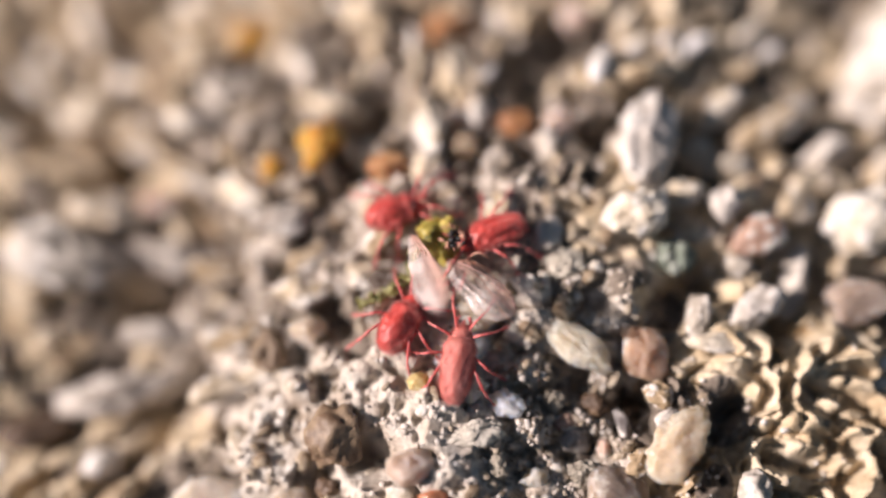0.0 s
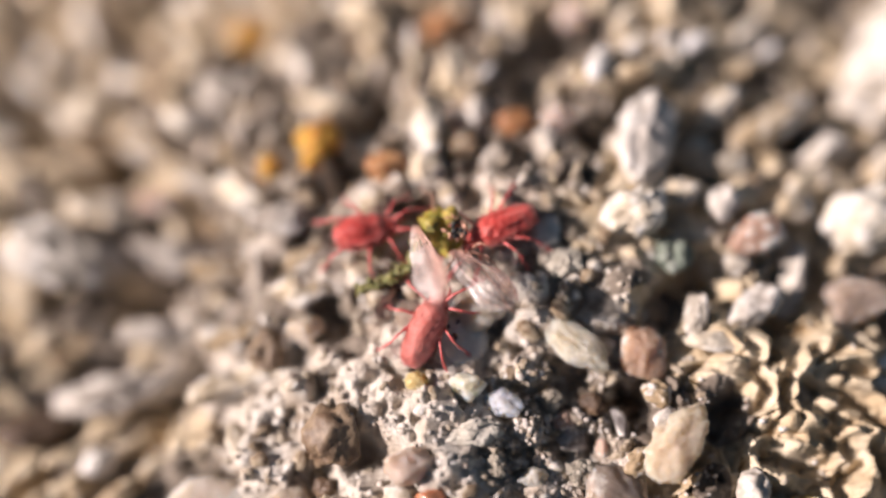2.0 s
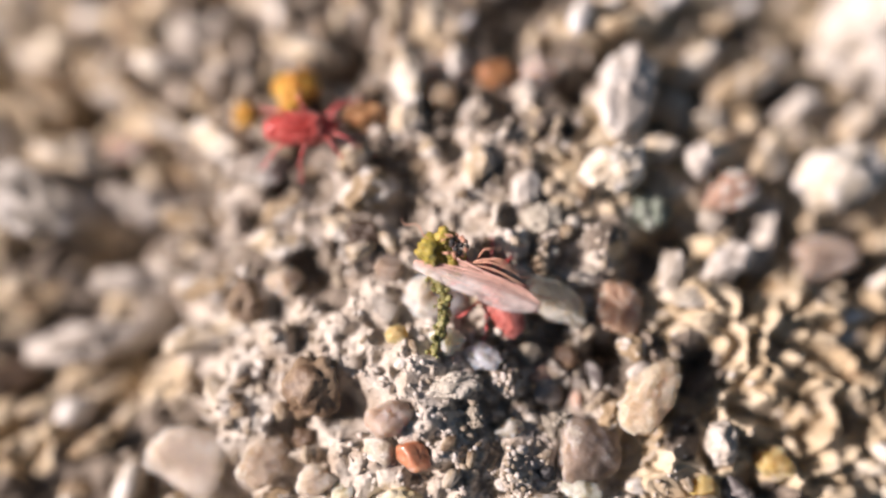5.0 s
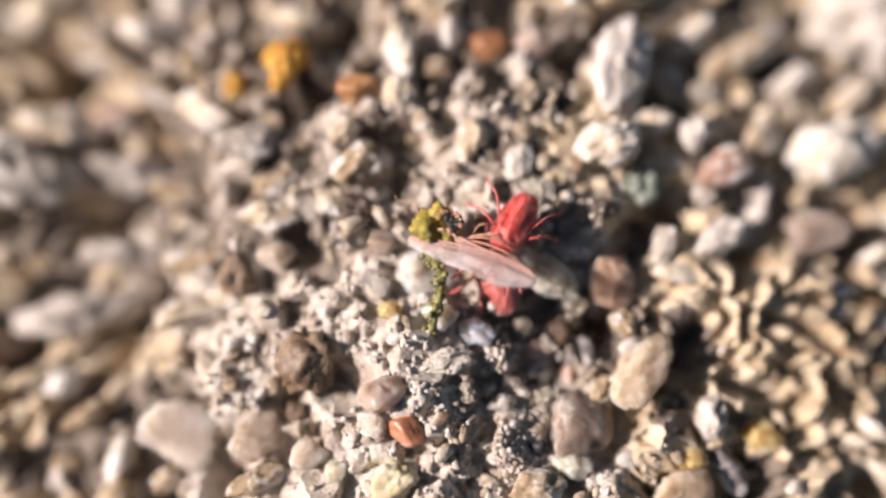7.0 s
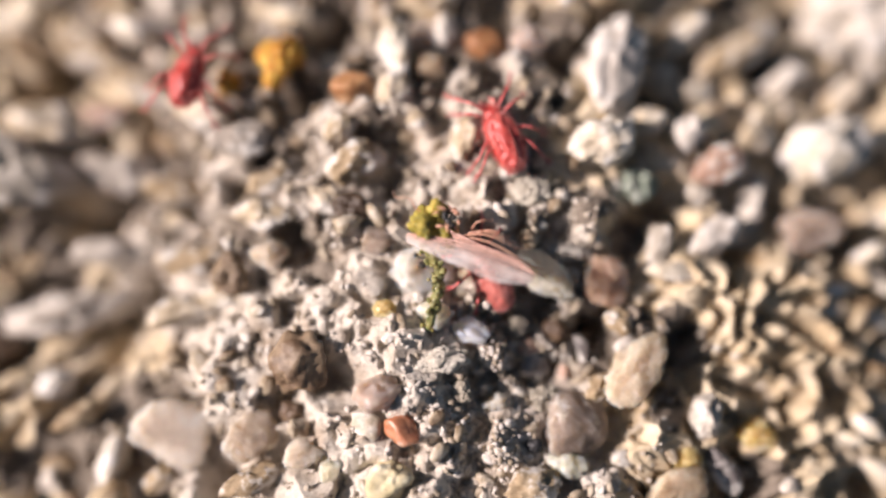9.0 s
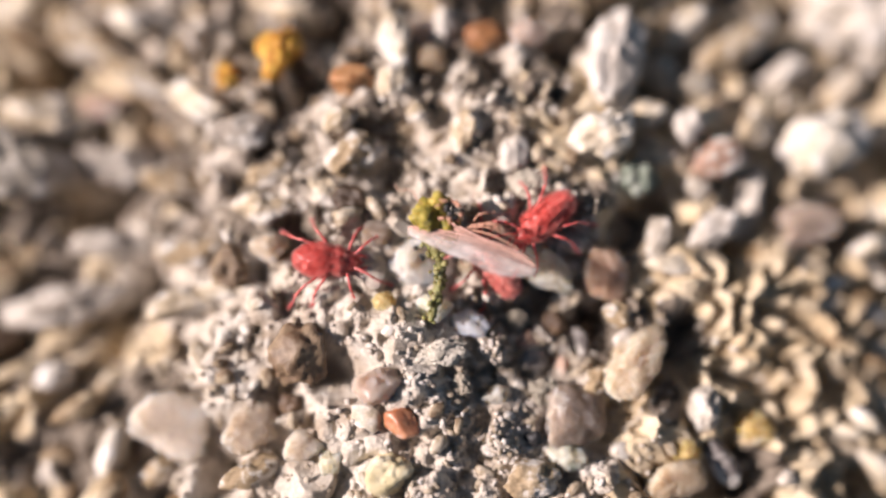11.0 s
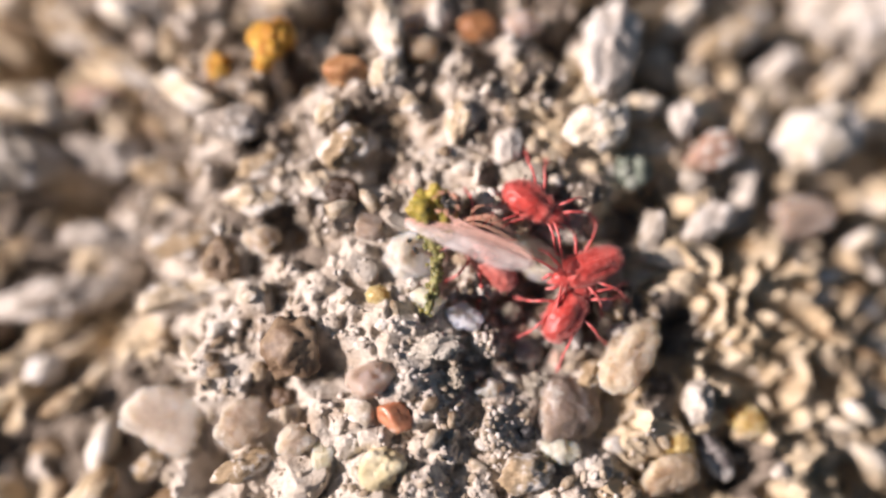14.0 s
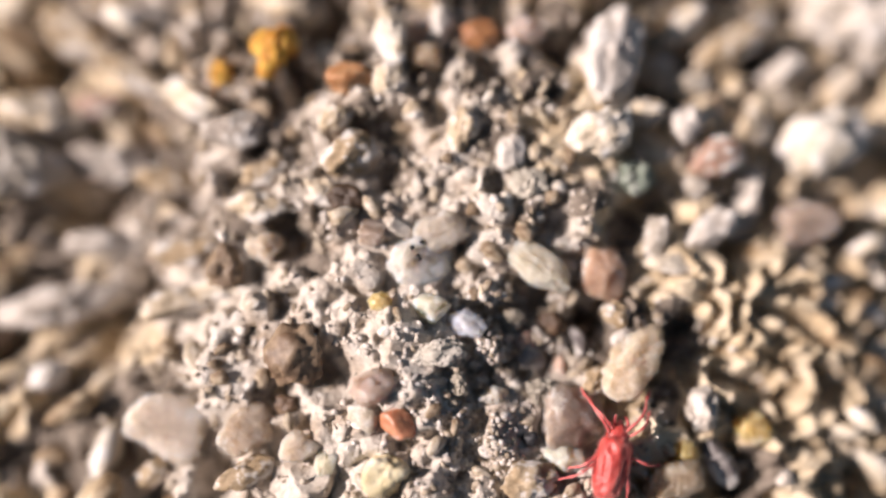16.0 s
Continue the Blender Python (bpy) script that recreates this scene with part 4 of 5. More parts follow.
def build_mite(seed, length, width, height, power, waist, wrinkle, skin, label):
    """A velvet mite: hind body with rows of dimples, narrower fore body, mouth, palps, eyes, fuzz and eight legs."""
    rng = np.random.default_rng(seed)
    root = new("mite")
    root.empty_display_size = 0.0003
    v, f = SPHERE[5]
    p = blunt(v, power) * (length, width, height)
    u = p[:, 0] / length
    flank = 1 + 0.10 * np.clip(u * 1.3, -1, 1) - waist * np.exp(-((u - 0.42) / 0.20) ** 2) - 0.10 * np.clip((u - 0.6) / 0.4, 0, 1)
    p[:, 1] *= flank
    p[:, 2] *= np.where(p[:, 2] < 0, 0.75, 1.0) * (1 - 0.5 * waist * np.exp(-((u - 0.42) / 0.20) ** 2))
    # paired rows of muscle dimples along the back, and folds across it
    for row, side in ((-0.62, 0.40), (-0.34, 0.52), (-0.05, 0.55), (0.22, 0.50), (0.55, 0.38)):
        for s in (1, -1):
            d = ((u - row - rng.normal(0, 0.02)) * length / 0.085) ** 2 + ((p[:, 1] - s * side * width) / 0.075) ** 2
            p[:, 2] -= np.where(p[:, 2] > 0, (0.035 + 0.03 * wrinkle) * np.exp(-d), 0)
    for row in (-0.45, -0.18, 0.1, 0.38):
        d = ((u - row) * length / 0.05 + 0.8 * np.sin(p[:, 1] * 9 + row * 20)) ** 2
        p[:, 2] -= np.where(p[:, 2] > 0, 0.012 * wrinkle * np.exp(-d), 0)
    p += v * (ripple(rng, p * (0.6, 1, 1), 12, 0.2, 0.007 + 0.006 * wrinkle) + ripple(rng, p, 14, 0.07, 0.003 + 0.003 * wrinkle))[:, None]
    p += (0.46 - length, 0, 0.42)
    part("abdomen", mesh_of("abdomen", p, f, skin), root, "blunt velvety red hind body with rows of dimples")
    v4, f4 = SPHERE[4]
    q = v4 * (0.28, 0.25, 0.2)
    q[:, 1] *= 1 - 0.35 * np.clip(q[:, 0] / 0.27, 0, 1)
    q += v4 * ripple(rng, q, 12, 0.12, 0.006)[:, None] + (0.44, 0, 0.38)
    part("front_body", mesh_of("front_body", q, f4, skin), root)
    part("mouth", mesh_of("mouth", *tube([(0.62, 0, 0.36), (0.72, 0, 0.33), (0.80, 0, 0.27)], [0.075, 0.06, 0.02], 8), "leg"), root)
    for s in (1, -1):
        pal = tube(spline([(0.6, s * 0.08, 0.36), (0.72, s * 0.15, 0.42), (0.84, s * 0.12, 0.33), (0.87, s * 0.09, 0.25)], 4),
                   [0.042, 0.041, 0.04, 0.038, 0.038, 0.036, 0.034, 0.032, 0.032, 0.028, 0.024, 0.02, 0.012], 7)
        part("palp", mesh_of("palp", *pal, "leg"), root)
        e, ef = SPHERE[2]
        part("eye", mesh_of("eye", e * 0.032 + (0.44, s * 0.2, 0.47), ef, "eye"), root, "tiny dark eye")
    chunks = []
    for pts, nor, count in ((p, v, 2400), (q, v4, 420)):
        for i in rng.choice(len(pts), count, replace=False):
            if nor[i, 2] < -0.3:
                continue
            d = Vector(nor[i] + rng.normal(0, 0.35, 3) + np.array((-0.5, 0, 0.1))).normalized()
            a = Vector(pts[i])
            chunks.append(tube([a, a + d * rng.uniform(0.03, 0.065)], [0.0042, 0.002], 3))
    tagged(part("setae", mesh_of("setae", *joined(chunks), "setae"), root, "fuzz of short pale hairs"), kind="stuff")
    for k in range(4):
        for s in (1, -1):
            x, y, z, turn = LEGS[k][:4]
            upper, foot = LEG_MESHES[s, k]
            leg = part("leg", upper, root, "", at(x, s * y, z, 0, 0, s * turn))
            part("foot", foot, leg)
            leg["rest"] = (x, s * y, z, s * turn, float(s), float(k))
    return tagged(root, label, "mite", "red mites")


mite_a = build_mite(9, 0.60, 0.40, 0.36, 2.3, 0.20, 0.7, "velvet", "velvety red mite with a waisted body and pale-tipped rump")
mite_b = build_mite(19, 0.68, 0.375, 0.37, 2.8, 0.05, 1.0, "velvet", "bright red velvety mite with a long wrinkled, dimpled back")
mite_c = build_mite(29, 0.58, 0.385, 0.36, 2.4, 0.12, 0.5, "velvet", "small deep red mite with glossy back")
mite_d = build_mite(39, 0.72, 0.365, 0.34, 2.9, 0.06, 0.2, "dull", "dull pinkish-red long-bodied mite feeding under the insect's wing")
for mite, size in ((mite_a, 0.90), (mite_b, 0.91), (mite_c, 0.94), (mite_d, 0.92)):
    mite.scale = (size, size, size)


# ---- dead winged insect ----
def wing_mesh(length, width, seed, pleat):
    rng = np.random.default_rng(seed)
    nu, nv = 40, 12
    top = []
    for i in range(nu + 1):
        u = i / nu
        w = width * (0.16 + 0.84 * u ** 0.7 * (1 - u ** 7) * (1 + 0.06 * math.sin(u * 17 + seed)))
        for j in range(nv + 1):
            v = j / nv - 0.6
            z = pleat * math.sin(j * 1.05 + u * 1.5) * u + 0.18 * math.sin(u * 2.6) * width - 0.25 * v * v * width
            top.append((u * length, v * w, z + rng.normal(0, 0.003)))
    top = np.array(top)
    n = len(top)
    idx = np.arange(n).reshape(nu + 1, nv + 1)
    q = np.stack([idx[:-1, :-1], idx[1:, :-1], idx[1:, 1:], idx[:-1, 1:]], -1).reshape(-1, 4)
    rim = np.concatenate([idx[0, :], idx[1:, -1], idx[-1, -2::-1], idx[-2:0:-1, 0]])
    r2 = np.roll(rim, -1)
    faces = np.concatenate([q, q[:, ::-1] + n, np.stack([rim, r2, r2 + n, rim + n], -1)])
    return np.concatenate([top, top - (0, 0, 0.012)]), faces, top.reshape(nu + 1, nv + 1, 3)


def build_wing(root, name, length, width, seed, pleat, m, label, mat):
    v, f, grid = wing_mesh(length, width, seed, pleat)
    wing = part(name, mesh_of(name, v, f, mat), root, label, m)
    nu = grid.shape[0] - 1
    for a, b, r in ((12, 12, 0.024), (10, 11, 0.014), (9, 8, 0.010), (8, 4, 0.008), (6, 1, 0.007)):
        path = [Vector(grid[i, int(round(a + (b - a) * i / nu))]) for i in range(0, nu + 1, 4)]
        part("vein", mesh_of("vein", *tube(spline(path, 2), np.linspace(r, r * 0.4, 2 * len(path) - 1), 6), "vein"), wing)
    return wing


def lumps(seed, spots, mat_rough=0.08):
    return joined([(lambda s: (s[0] * r + c, s[1]))(stone_shape(seed + i, 4, 8, mat_rough, 0.2)) for i, (c, r) in enumerate(spots)])


def build_insect():
    root = new("winged_insect")
    root.empty_display_size = 0.0003
    v, f = lumps(300, [(np.array((-0.02, 0.02, 0.0)), np.array((0.40, 0.36, 0.30))), (np.array((0.36, -0.04, -0.06)), np.array((0.34, 0.26, 0.25)))])
    part("thorax", mesh_of("thorax", v, f, "olive"), root, "shrivelled olive-yellow thorax")
    v, f = lumps(320, [(np.array((0.10, 0.38, 0.16)), np.array((0.24, 0.20, 0.18)))])
    part("head", mesh_of("head", v, f, "olive"), root)
    rng = np.random.default_rng(5)
    v, f = joined([(lambda s: (s[0] * rng.uniform(0.045, 0.08) + np.array((0.36 + rng.normal(0, 0.1), 0.30 + rng.normal(0, 0.09), 0.32 + rng.normal(0, 0.04))), s[1]))(
        stone_shape(340 + i, 1, 4, 0.1)) for i in range(14)])
    part("eye", mesh_of("eye", v, f, "speck"), root, "dark crumbled eye")
    rng = np.random.default_rng(15)
    shard = mesh_of("shard", stone_shape(360, 1, 5, 0.1)[0] * (0.10, 0.06, 0.02), SPHERE[1][1], "limb")
    for _ in range(16):                             # broken bits of shell round the hollow
        a = rng.uniform(0, 6.28)
        part("shard", shard, root, "pale broken flake of shell", at(0.30 + 0.24 * math.cos(a), 0.24 + 0.19 * math.sin(a), 0.29 + rng.normal(0, 0.04), rng.uniform(0, 90), rng.uniform(0, 90), rng.uniform(0, 360)))
    # the drained hind body hangs as a thin knobbly strand
    rng = np.random.default_rng(6)
    line = spline([(0, 0, 0), (0.25, 0.10, -0.06), (0.60, 0.24, -0.16), (0.95, 0.22, -0.22), (1.30, 0.12, -0.25), (1.72, -0.08, -0.28)], 6)
    chunks = [tube(line, [0.105 + 0.02 * math.sin(i * 1.3) + rng.normal(0, 0.012) - 0.02 * i / len(line) for i in range(len(line))], 9)]
    for i in range(90):
        c = line[int(rng.integers(len(line)))]
        s, sf = stone_shape(400 + i, 1, 4, 0.1)
        chunks.append((s * rng.uniform(0.035, 0.085) + np.array(c) + rng.normal(0, 0.07, 3), sf))
    strand = part("hind_body", mesh_of("hind_body", *joined(chunks), "green"), root, "shrunken green knobbly hind body", at(-0.12, -0.2, -0.05, 0, 0, -65))
    w1 = build_wing(root, "wing", 2.55, 0.78, 21, 0.03, at(-0.34, -0.30, 0.12, -22, -6, 0), "folded milky translucent wing", "wing")
    w2 = build_wing(root, "wing", 1.80, 0.98, 22, 0.05, at(0.25, 0.0, 0.05, 14, -3, 4), "clear crumpled wing", "clear_wing")
    rng = np.random.default_rng(8)
    for k, (x, y, a, l) in enumerate(((0.75, 0.12, 10, 1.0), (0.6, -0.1, -60, 0.6), (0.9, 0.14, 20, 0.7), (0.8, 0.2, 50, 0.5), (0.62, 0.02, -2, 1.75), (0.7, 0.06, 8, 1.2))):
        pts = [(0, 0, 0), (l * 0.3, 0.06, 0.16), (l * 0.6, 0.0, 0.2), (l * 0.85, -0.06, 0.02), (l, 0.0, -0.18)]
        part("leg", mesh_of("leg", *tube(spline(pts, 4), np.linspace(0.020, 0.008, 17), 6), "limb"), root, "thin dried leg", at(x, y, 0.12, 0, 0, a))
    for s, a in ((1, 160),):
        pts = [(0, 0, 0), (0.3, s * 0.08, 0.1), (0.55, s * 0.0, 0.12), (0.75, s * 0.14, 0.04), (0.9, s * 0.08, 0.0)]
        part("antenna", mesh_of("antenna", *tube(spline(pts, 4), np.linspace(0.014, 0.006, 17), 5), "limb"), root, "", at(0.0, 0.2, 0.12, 0, 0, a))
    tagged(root, "dead olive-green winged insect with folded pale wings", "insect")
    return root, w1, w2, strand


insect, wing_near, wing_far, hind_body = build_insect()


# ---- loose sand: pieces of the ground, and the uncounted rest ----
def inner(x, y):
    """The fine crumbly heart of the mound, against the coarse stones round it."""
    return -4.2 < x < (9.0 if y < -0.5 else 6.0) and y < 2.2


def scatter():
    rng = np.random.default_rng(12)
    shapes = {}
    for level in (1, 2):
        shapes[level] = []
        for i in range(24):
            v, f = stone_shape(500 + i, level, 10, 0.07, 0.16)
            shapes[level].append(v / np.ptp(v, 0))
    meshes = [mesh_of("grain", v, SPHERE[2][1], "grain") for v in shapes[2]]
    cells, chunks, coarse, made = {}, [], [], 0
    for n in range(13000):
        if n < 3200:
            x, y = rng.uniform(-13, 13), rng.uniform(-8, 14)
            if inner(x, y):
                continue
            size, long = rng.uniform(0.24, 0.66) * (1.3 if x < -6 else 1.0), rng.uniform(1.4, 2.4)
            turn = math.degrees(math.atan2(y - HEART[1], x - HEART[0])) + rng.normal(0, 16)
            if rng.random() < 0.45 or near_stone(x, y, 1.7):
                continue
        else:
            x, y = rng.uniform(-12.5, 12.5), rng.uniform(-9, 13)
            if n % 3 == 0:
                x, y = rng.uniform(-5, 7), rng.uniform(-7.5, 3)
            size, long = rng.choice([0.11, 0.19, 0.30, 0.46], p=[0.52, 0.31, 0.13, 0.04]) * rng.uniform(0.8, 1.25), 1.25
            if n % 5 == 1:                          # fine grit in the shaded dip of the mound
                x, y, size = rng.uniform(0.8, 4.0), rng.uniform(-6.0, -2.4), rng.choice([0.10, 0.15, 0.24]) * rng.uniform(0.8, 1.25)
            turn = rng.uniform(0, 360)
            if x < -6.5 or (x > 4.4 and y < -0.4 and rng.random() < 0.8):
                continue
        if near_stone(x, y, 1.1) or (abs(x - -0.5) < 1.5 and abs(y - -3.94) < 2.2 and rng.random() < 0.8):
            continue
        cell = int(x // 1.2), int(y // 1.2)
        near = [q for i in (-1, 0, 1) for j in (-1, 0, 1) for q in cells.get((cell[0] + i, cell[1] + j), ())]
        if any((x - a) ** 2 + (y - b) ** 2 < ((0.5 if n < 3200 else 0.34) * (size + s)) ** 2 for a, b, s in near):
            continue
        cells.setdefault(cell, []).append((x, y, size))
        dims = size * np.array((long, rng.uniform(0.6, 1.0), rng.uniform(0.6, 0.95) * (1.15 if n < 3200 else 1.0)))
        k, level = int(rng.integers(24)), 2 if size > 0.25 else 1
        m = at(x, y, ground_z(x, y) + dims[2] * (0.22 if n < 3200 else 0.12), rng.normal(0, 14), rng.normal(0, 14), turn)
        if n >= 3200 and made < 300 and size > 0.24 and -5.5 < x < 7.5 and -7 < y < 4:
            ob = part("grain", meshes[k], ground, "", m)
            ob.scale = dims
            made += 1
        else:
            (coarse if n < 3200 else chunks).append(((shapes[level][k] * dims) @ np.array(m.to_3x3()).T + np.array(m.translation) / MM, SPHERE[level][1]))
    v, f = joined(chunks)
    tagged(new("loose_sand", mesh_of("loose_sand", v, f, "gravel")), "loose cream and grey sand grains over the mortar", "sand", kind="stuff")
    v, f = joined(coarse)
    tagged(new("coarse_sand", mesh_of("coarse_sand", v, f, "coarse")), "coarse bright cream sand grains round the mortar", "sand", kind="stuff")


scatter()


def grit():
    """Fine crumbs of mortar over the heart of the mound."""
    rng = np.random.default_rng(31)
    shapes = [stone_shape(700 + i, 1, 8, 0.1)[0] for i in range(16)]
    chunks = []
    for _ in range(1300):
        x, y = rng.normal(2.0, 1.7), rng.normal(-4.6, 1.7)
        if y > 3 or near_stone(x, y, 0.95):
            continue
        size = rng.uniform(0.04, 0.09)
        m = at(x, y, ground_z(x, y) + size * 0.3, rng.uniform(0, 360), rng.uniform(0, 360), 0)
        chunks.append(((shapes[int(rng.integers(16))] * size * rng.uniform(0.6, 1.2, 3)) @ np.array(m.to_3x3()).T + np.array(m.translation) / MM, SPHERE[1][1]))
    v, f = joined(chunks)
    tagged(new("mortar_crumbs", mesh_of("mortar_crumbs", v, f, "crumb")), "fine white crumbs of mortar and sand", "sand", kind="stuff")


grit()


# ---- what moves ----
def path_rows(rows, lift, tilt=0.0):
    out = []
    for t, x, y, turn, up in rows:
        out.append((t, at(x, y, float(mound(x, y)) + lift + up, 0, tilt, turn)))
    return out


def gait(mite, rows, seed):
    """Swings the legs in step with the mite's speed."""
    rng = np.random.default_rng(seed)
    ts = [r[0] for r in rows]
    xs, ys = [r[1] for r in rows], [r[2] for r in rows]
    times = np.round(np.arange(0, 16.05, 0.1), 1)
    pos = np.stack([np.interp(times, ts, xs), np.interp(times, ts, ys)], -1)
    speed = np.linalg.norm(np.gradient(pos, axis=0), axis=1) / 0.1
    amp = 2.5 + 17 * np.clip(speed / 3.0, 0, 1)
    for leg in [o for o in mite.children if o.name.startswith("leg")]:
        x, y, z, turn, side, k = leg["rest"]
        phase, rate, keep = (0 if (k + (side > 0)) % 2 else math.pi) + rng.normal(0, 0.3), 2 * math.pi * rng.uniform(2.1, 2.6), rng.normal(0, 7)
        walk(leg, [(float(t), at(x, y, z, 0, -0.25 * a * math.cos(rate * t + phase), turn + side * keep + a * math.sin(rate * t + phase)))
                   for t, a in zip(times, amp)])


MITE_A = [
    (0.0, -0.84, 0.67, 19, 0), (0.1, -0.17, 1.17, 36, 0), (0.2, 0.14, 1.50, 57, 0), (0.3, 0.13, 1.86, 81, 0), (0.4, -0.07, 2.32, 99, 0),
    (0.5, -0.25, 2.18, 104, 0), (0.6, -1.06, 2.58, 121, 0), (0.7, -1.49, 3.31, 132, 0), (0.8, -2.16, 4.00, 139, 0), (0.9, -2.91, 4.37, 147, 0),
    (1.0, -3.62, 5.21, 131, 0.20), (1.1, -3.74, 5.78, 111, 0.21), (1.2, -3.73, 6.50, 104, 0.19), (1.3, -4.07, 7.70, 110, 0.25), (1.8, -9.01, 10.28, 173, 0.50),
    (2.5, -14.23, 6.34, 276, 0.50), (2.8, -11.52, 4.17, 329, 0.50), (2.9, -9.80, 4.57, 368, 0.50), (3.0, -8.43, 5.21, 395, 0.50), (3.1, -7.78, 6.31, 414, 0.50),
    (3.3, -6.68, 8.71, 427, 0.50), (5.0, -10.58, 9.91, 539, 0.50), (7.3, -12.05, 3.73, 648, 0.50), (7.7, -10.20, 3.47, 689, 0.50), (7.9, -6.91, 2.77, 687, 0.50),
    (8.0, -5.62, 1.93, 683, 0.50), (8.1, -4.18, 1.46, 687, 0.50), (8.2, -3.40, 1.05, 678, 0.50), (8.4, -3.32, 1.16, 705, 0.50), (8.5, -3.84, 1.51, 758, 0.50),
    (8.6, -3.86, 1.65, 771, 0.50), (8.8, -4.21, 1.90, 784, 0.50), (9.0, -4.46, 1.98, 796, 0.50), (9.2, -3.82, 1.62, 734, 0.50), (9.8, -3.18, -0.14, 661, 0.50),
    (10.6, -2.15, -1.75, 690, 0), (11.3, -1.17, -2.02, 727, 0), (11.5, -1.09, -2.05, 727, 0), (11.7, -0.95, -2.17, 732, 0), (11.9, -0.37, -1.82, 743, 0),
    (12.0, -0.39, -1.64, 741, 0), (12.1, -0.57, -1.63, 742, 0), (12.3, -0.30, -1.28, 736, 0), (12.5, -0.55, -1.29, 730, 0), (12.7, -0.44, -0.78, 728, 0),
    (13.0, -0.56, -0.49, 715, 0), (13.2, -0.42, -0.41, 712, 0), (13.4, 0.38, -0.33, 709, 0), (13.5, 0.65, -0.44, 706, 0), (13.6, 0.80, -0.40, 706, 0),
    (13.7, 0.91, -0.44, 706, 0), (13.8, 1.88, -0.75, 701, 0), (13.9, 2.15, -0.87, 696, 0), (14.0, 2.68, -0.98, 691, 0), (14.1, 2.91, -1.26, 691, 0),
    (14.2, 3.44, -1.20, 702, 0), (14.3, 4.23, -1.31, 722, 0), (14.4, 5.24, -0.89, 713, 0), (14.5, 6.01, -1.02, 694, 0), (14.6, 6.44, -1.71, 673, 0),
    (14.7, 6.87, -2.79, 678, 0), (14.8, 8.46, -3.57, 703, 0), (14.9, 9.55, -3.24, 729, 0), (15.0, 11.46, -3.08, 734, 0), (16.0, 14.98, -2.35, 734, 0),
]
MITE_B = [
    (0.0, 0.97, 0.11, -160, 0), (0.5, 1.16, 0.25, -160, 0), (1.0, 1.07, 0.25, -160, 0), (1.5, 1.18, 0.26, -158, 0), (2.0, 1.22, 0.24, -158, 0),
    (2.5, 1.33, 0.05, -170, 0), (3.0, 1.45, 0.01, -175, 0), (3.2, 1.31, 0.03, -170, 0), (3.3, 1.40, 0.10, -165, 0), (3.4, 1.17, 0.25, -160, 0),
    (3.5, 0.87, 0.56, -154, 0), (3.6, 0.23, 0.28, -160, 0), (3.7, -0.03, 0.07, -145, 0), (3.8, -0.43, -0.41, -120, 0), (3.9, -0.63, -0.97, -97, 0),
    (4.0, -0.60, -0.94, -83, 0), (4.1, -1.32, -0.28, -163, 0), (4.2, -2.54, 0.59, -204, 0.08), (4.3, -3.20, 1.02, -218, 0.33), (4.4, -3.49, 1.50, -231, 0.45),
    (4.5, -3.64, 1.47, -235, 0.50), (4.6, -3.46, 1.49, -256, 0.50), (4.7, -3.05, 1.48, -298, 0.38), (5.3, -1.98, 1.35, -365, 0), (6.0, 0.35, 0.84, -380, 0),
    (6.5, 1.94, -0.20, -440, 0), (6.8, 1.93, -1.25, -478, 0.35), (7.0, 1.94, -1.29, -478, 0.35), (7.4, 1.77, -1.26, -462, 0.35), (7.6, 1.76, -1.24, -462, 0.35),
    (8.0, 1.78, -1.24, -480, 0.35), (8.2, 1.86, -0.59, -504, 0), (8.4, 2.48, -0.44, -470, 0), (8.5, 2.62, -0.42, -435, 0), (8.6, 2.87, -0.67, -435, 0),
    (8.8, 2.56, -0.17, -485, 0), (9.0, 1.92, 0.71, -606, 0), (9.2, 0.70, 0.62, -549, 0), (9.7, 0.93, -0.42, -469, 0), (10.4, 2.74, -0.80, -480, 0),
    (11.3, 2.65, -1.30, -507, 0), (11.5, 2.60, -1.30, -509, 0), (11.7, 2.51, -1.36, -507, 0), (11.9, 2.41, -1.35, -504, 0), (12.0, 2.42, -1.28, -504, 0),
    (12.1, 3.51, -0.64, -445, 0), (12.3, 3.52, -1.47, -460, 0), (12.5, 3.22, -1.76, -485, 0), (12.6, 3.08, -1.76, -495, 0), (12.7, 2.98, -2.03, -510, 0),
    (12.8, 2.86, -2.09, -524, 0), (13.0, 2.69, -2.29, -533, 0), (13.3, 2.69, -2.30, -534, 0), (13.5, 2.78, -2.28, -534, 0), (13.7, 2.66, -2.32, -534, 0),
    (13.8, 3.22, -2.02, -524, 0), (14.0, 3.65, -2.25, -519, 0), (14.1, 4.53, -1.78, -515, 0), (14.2, 5.34, -1.73, -510, 0), (14.3, 7.04, -1.63, -483, 0),
    (14.4, 7.11, -2.50, -468, 0), (14.5, 6.85, -4.26, -527, 0), (14.6, 7.97, -6.02, -496, 0), (14.7, 6.87, -6.80, -524, 0), (14.8, 5.47, -7.53, -547, 0),
    (14.9, 3.75, -7.13, -599, 0), (15.0, 3.19, -5.98, -625, 0), (15.1, 3.75, -5.37, -682, 0), (15.2, 5.26, -5.13, -702, 0), (15.3, 5.02, -5.10, -683, 0),
    (15.4, 5.59, -5.06, -683, 0), (15.5, 4.89, -5.38, -685, 0), (15.6, 4.11, -5.27, -610, 0), (15.7, 3.71, -5.64, -569, 0), (15.8, 3.80, -5.75, -579, 0),
    (15.9, 3.85, -5.65, -610, 0), (16.0, 4.15, -5.73, -644, 0),
]
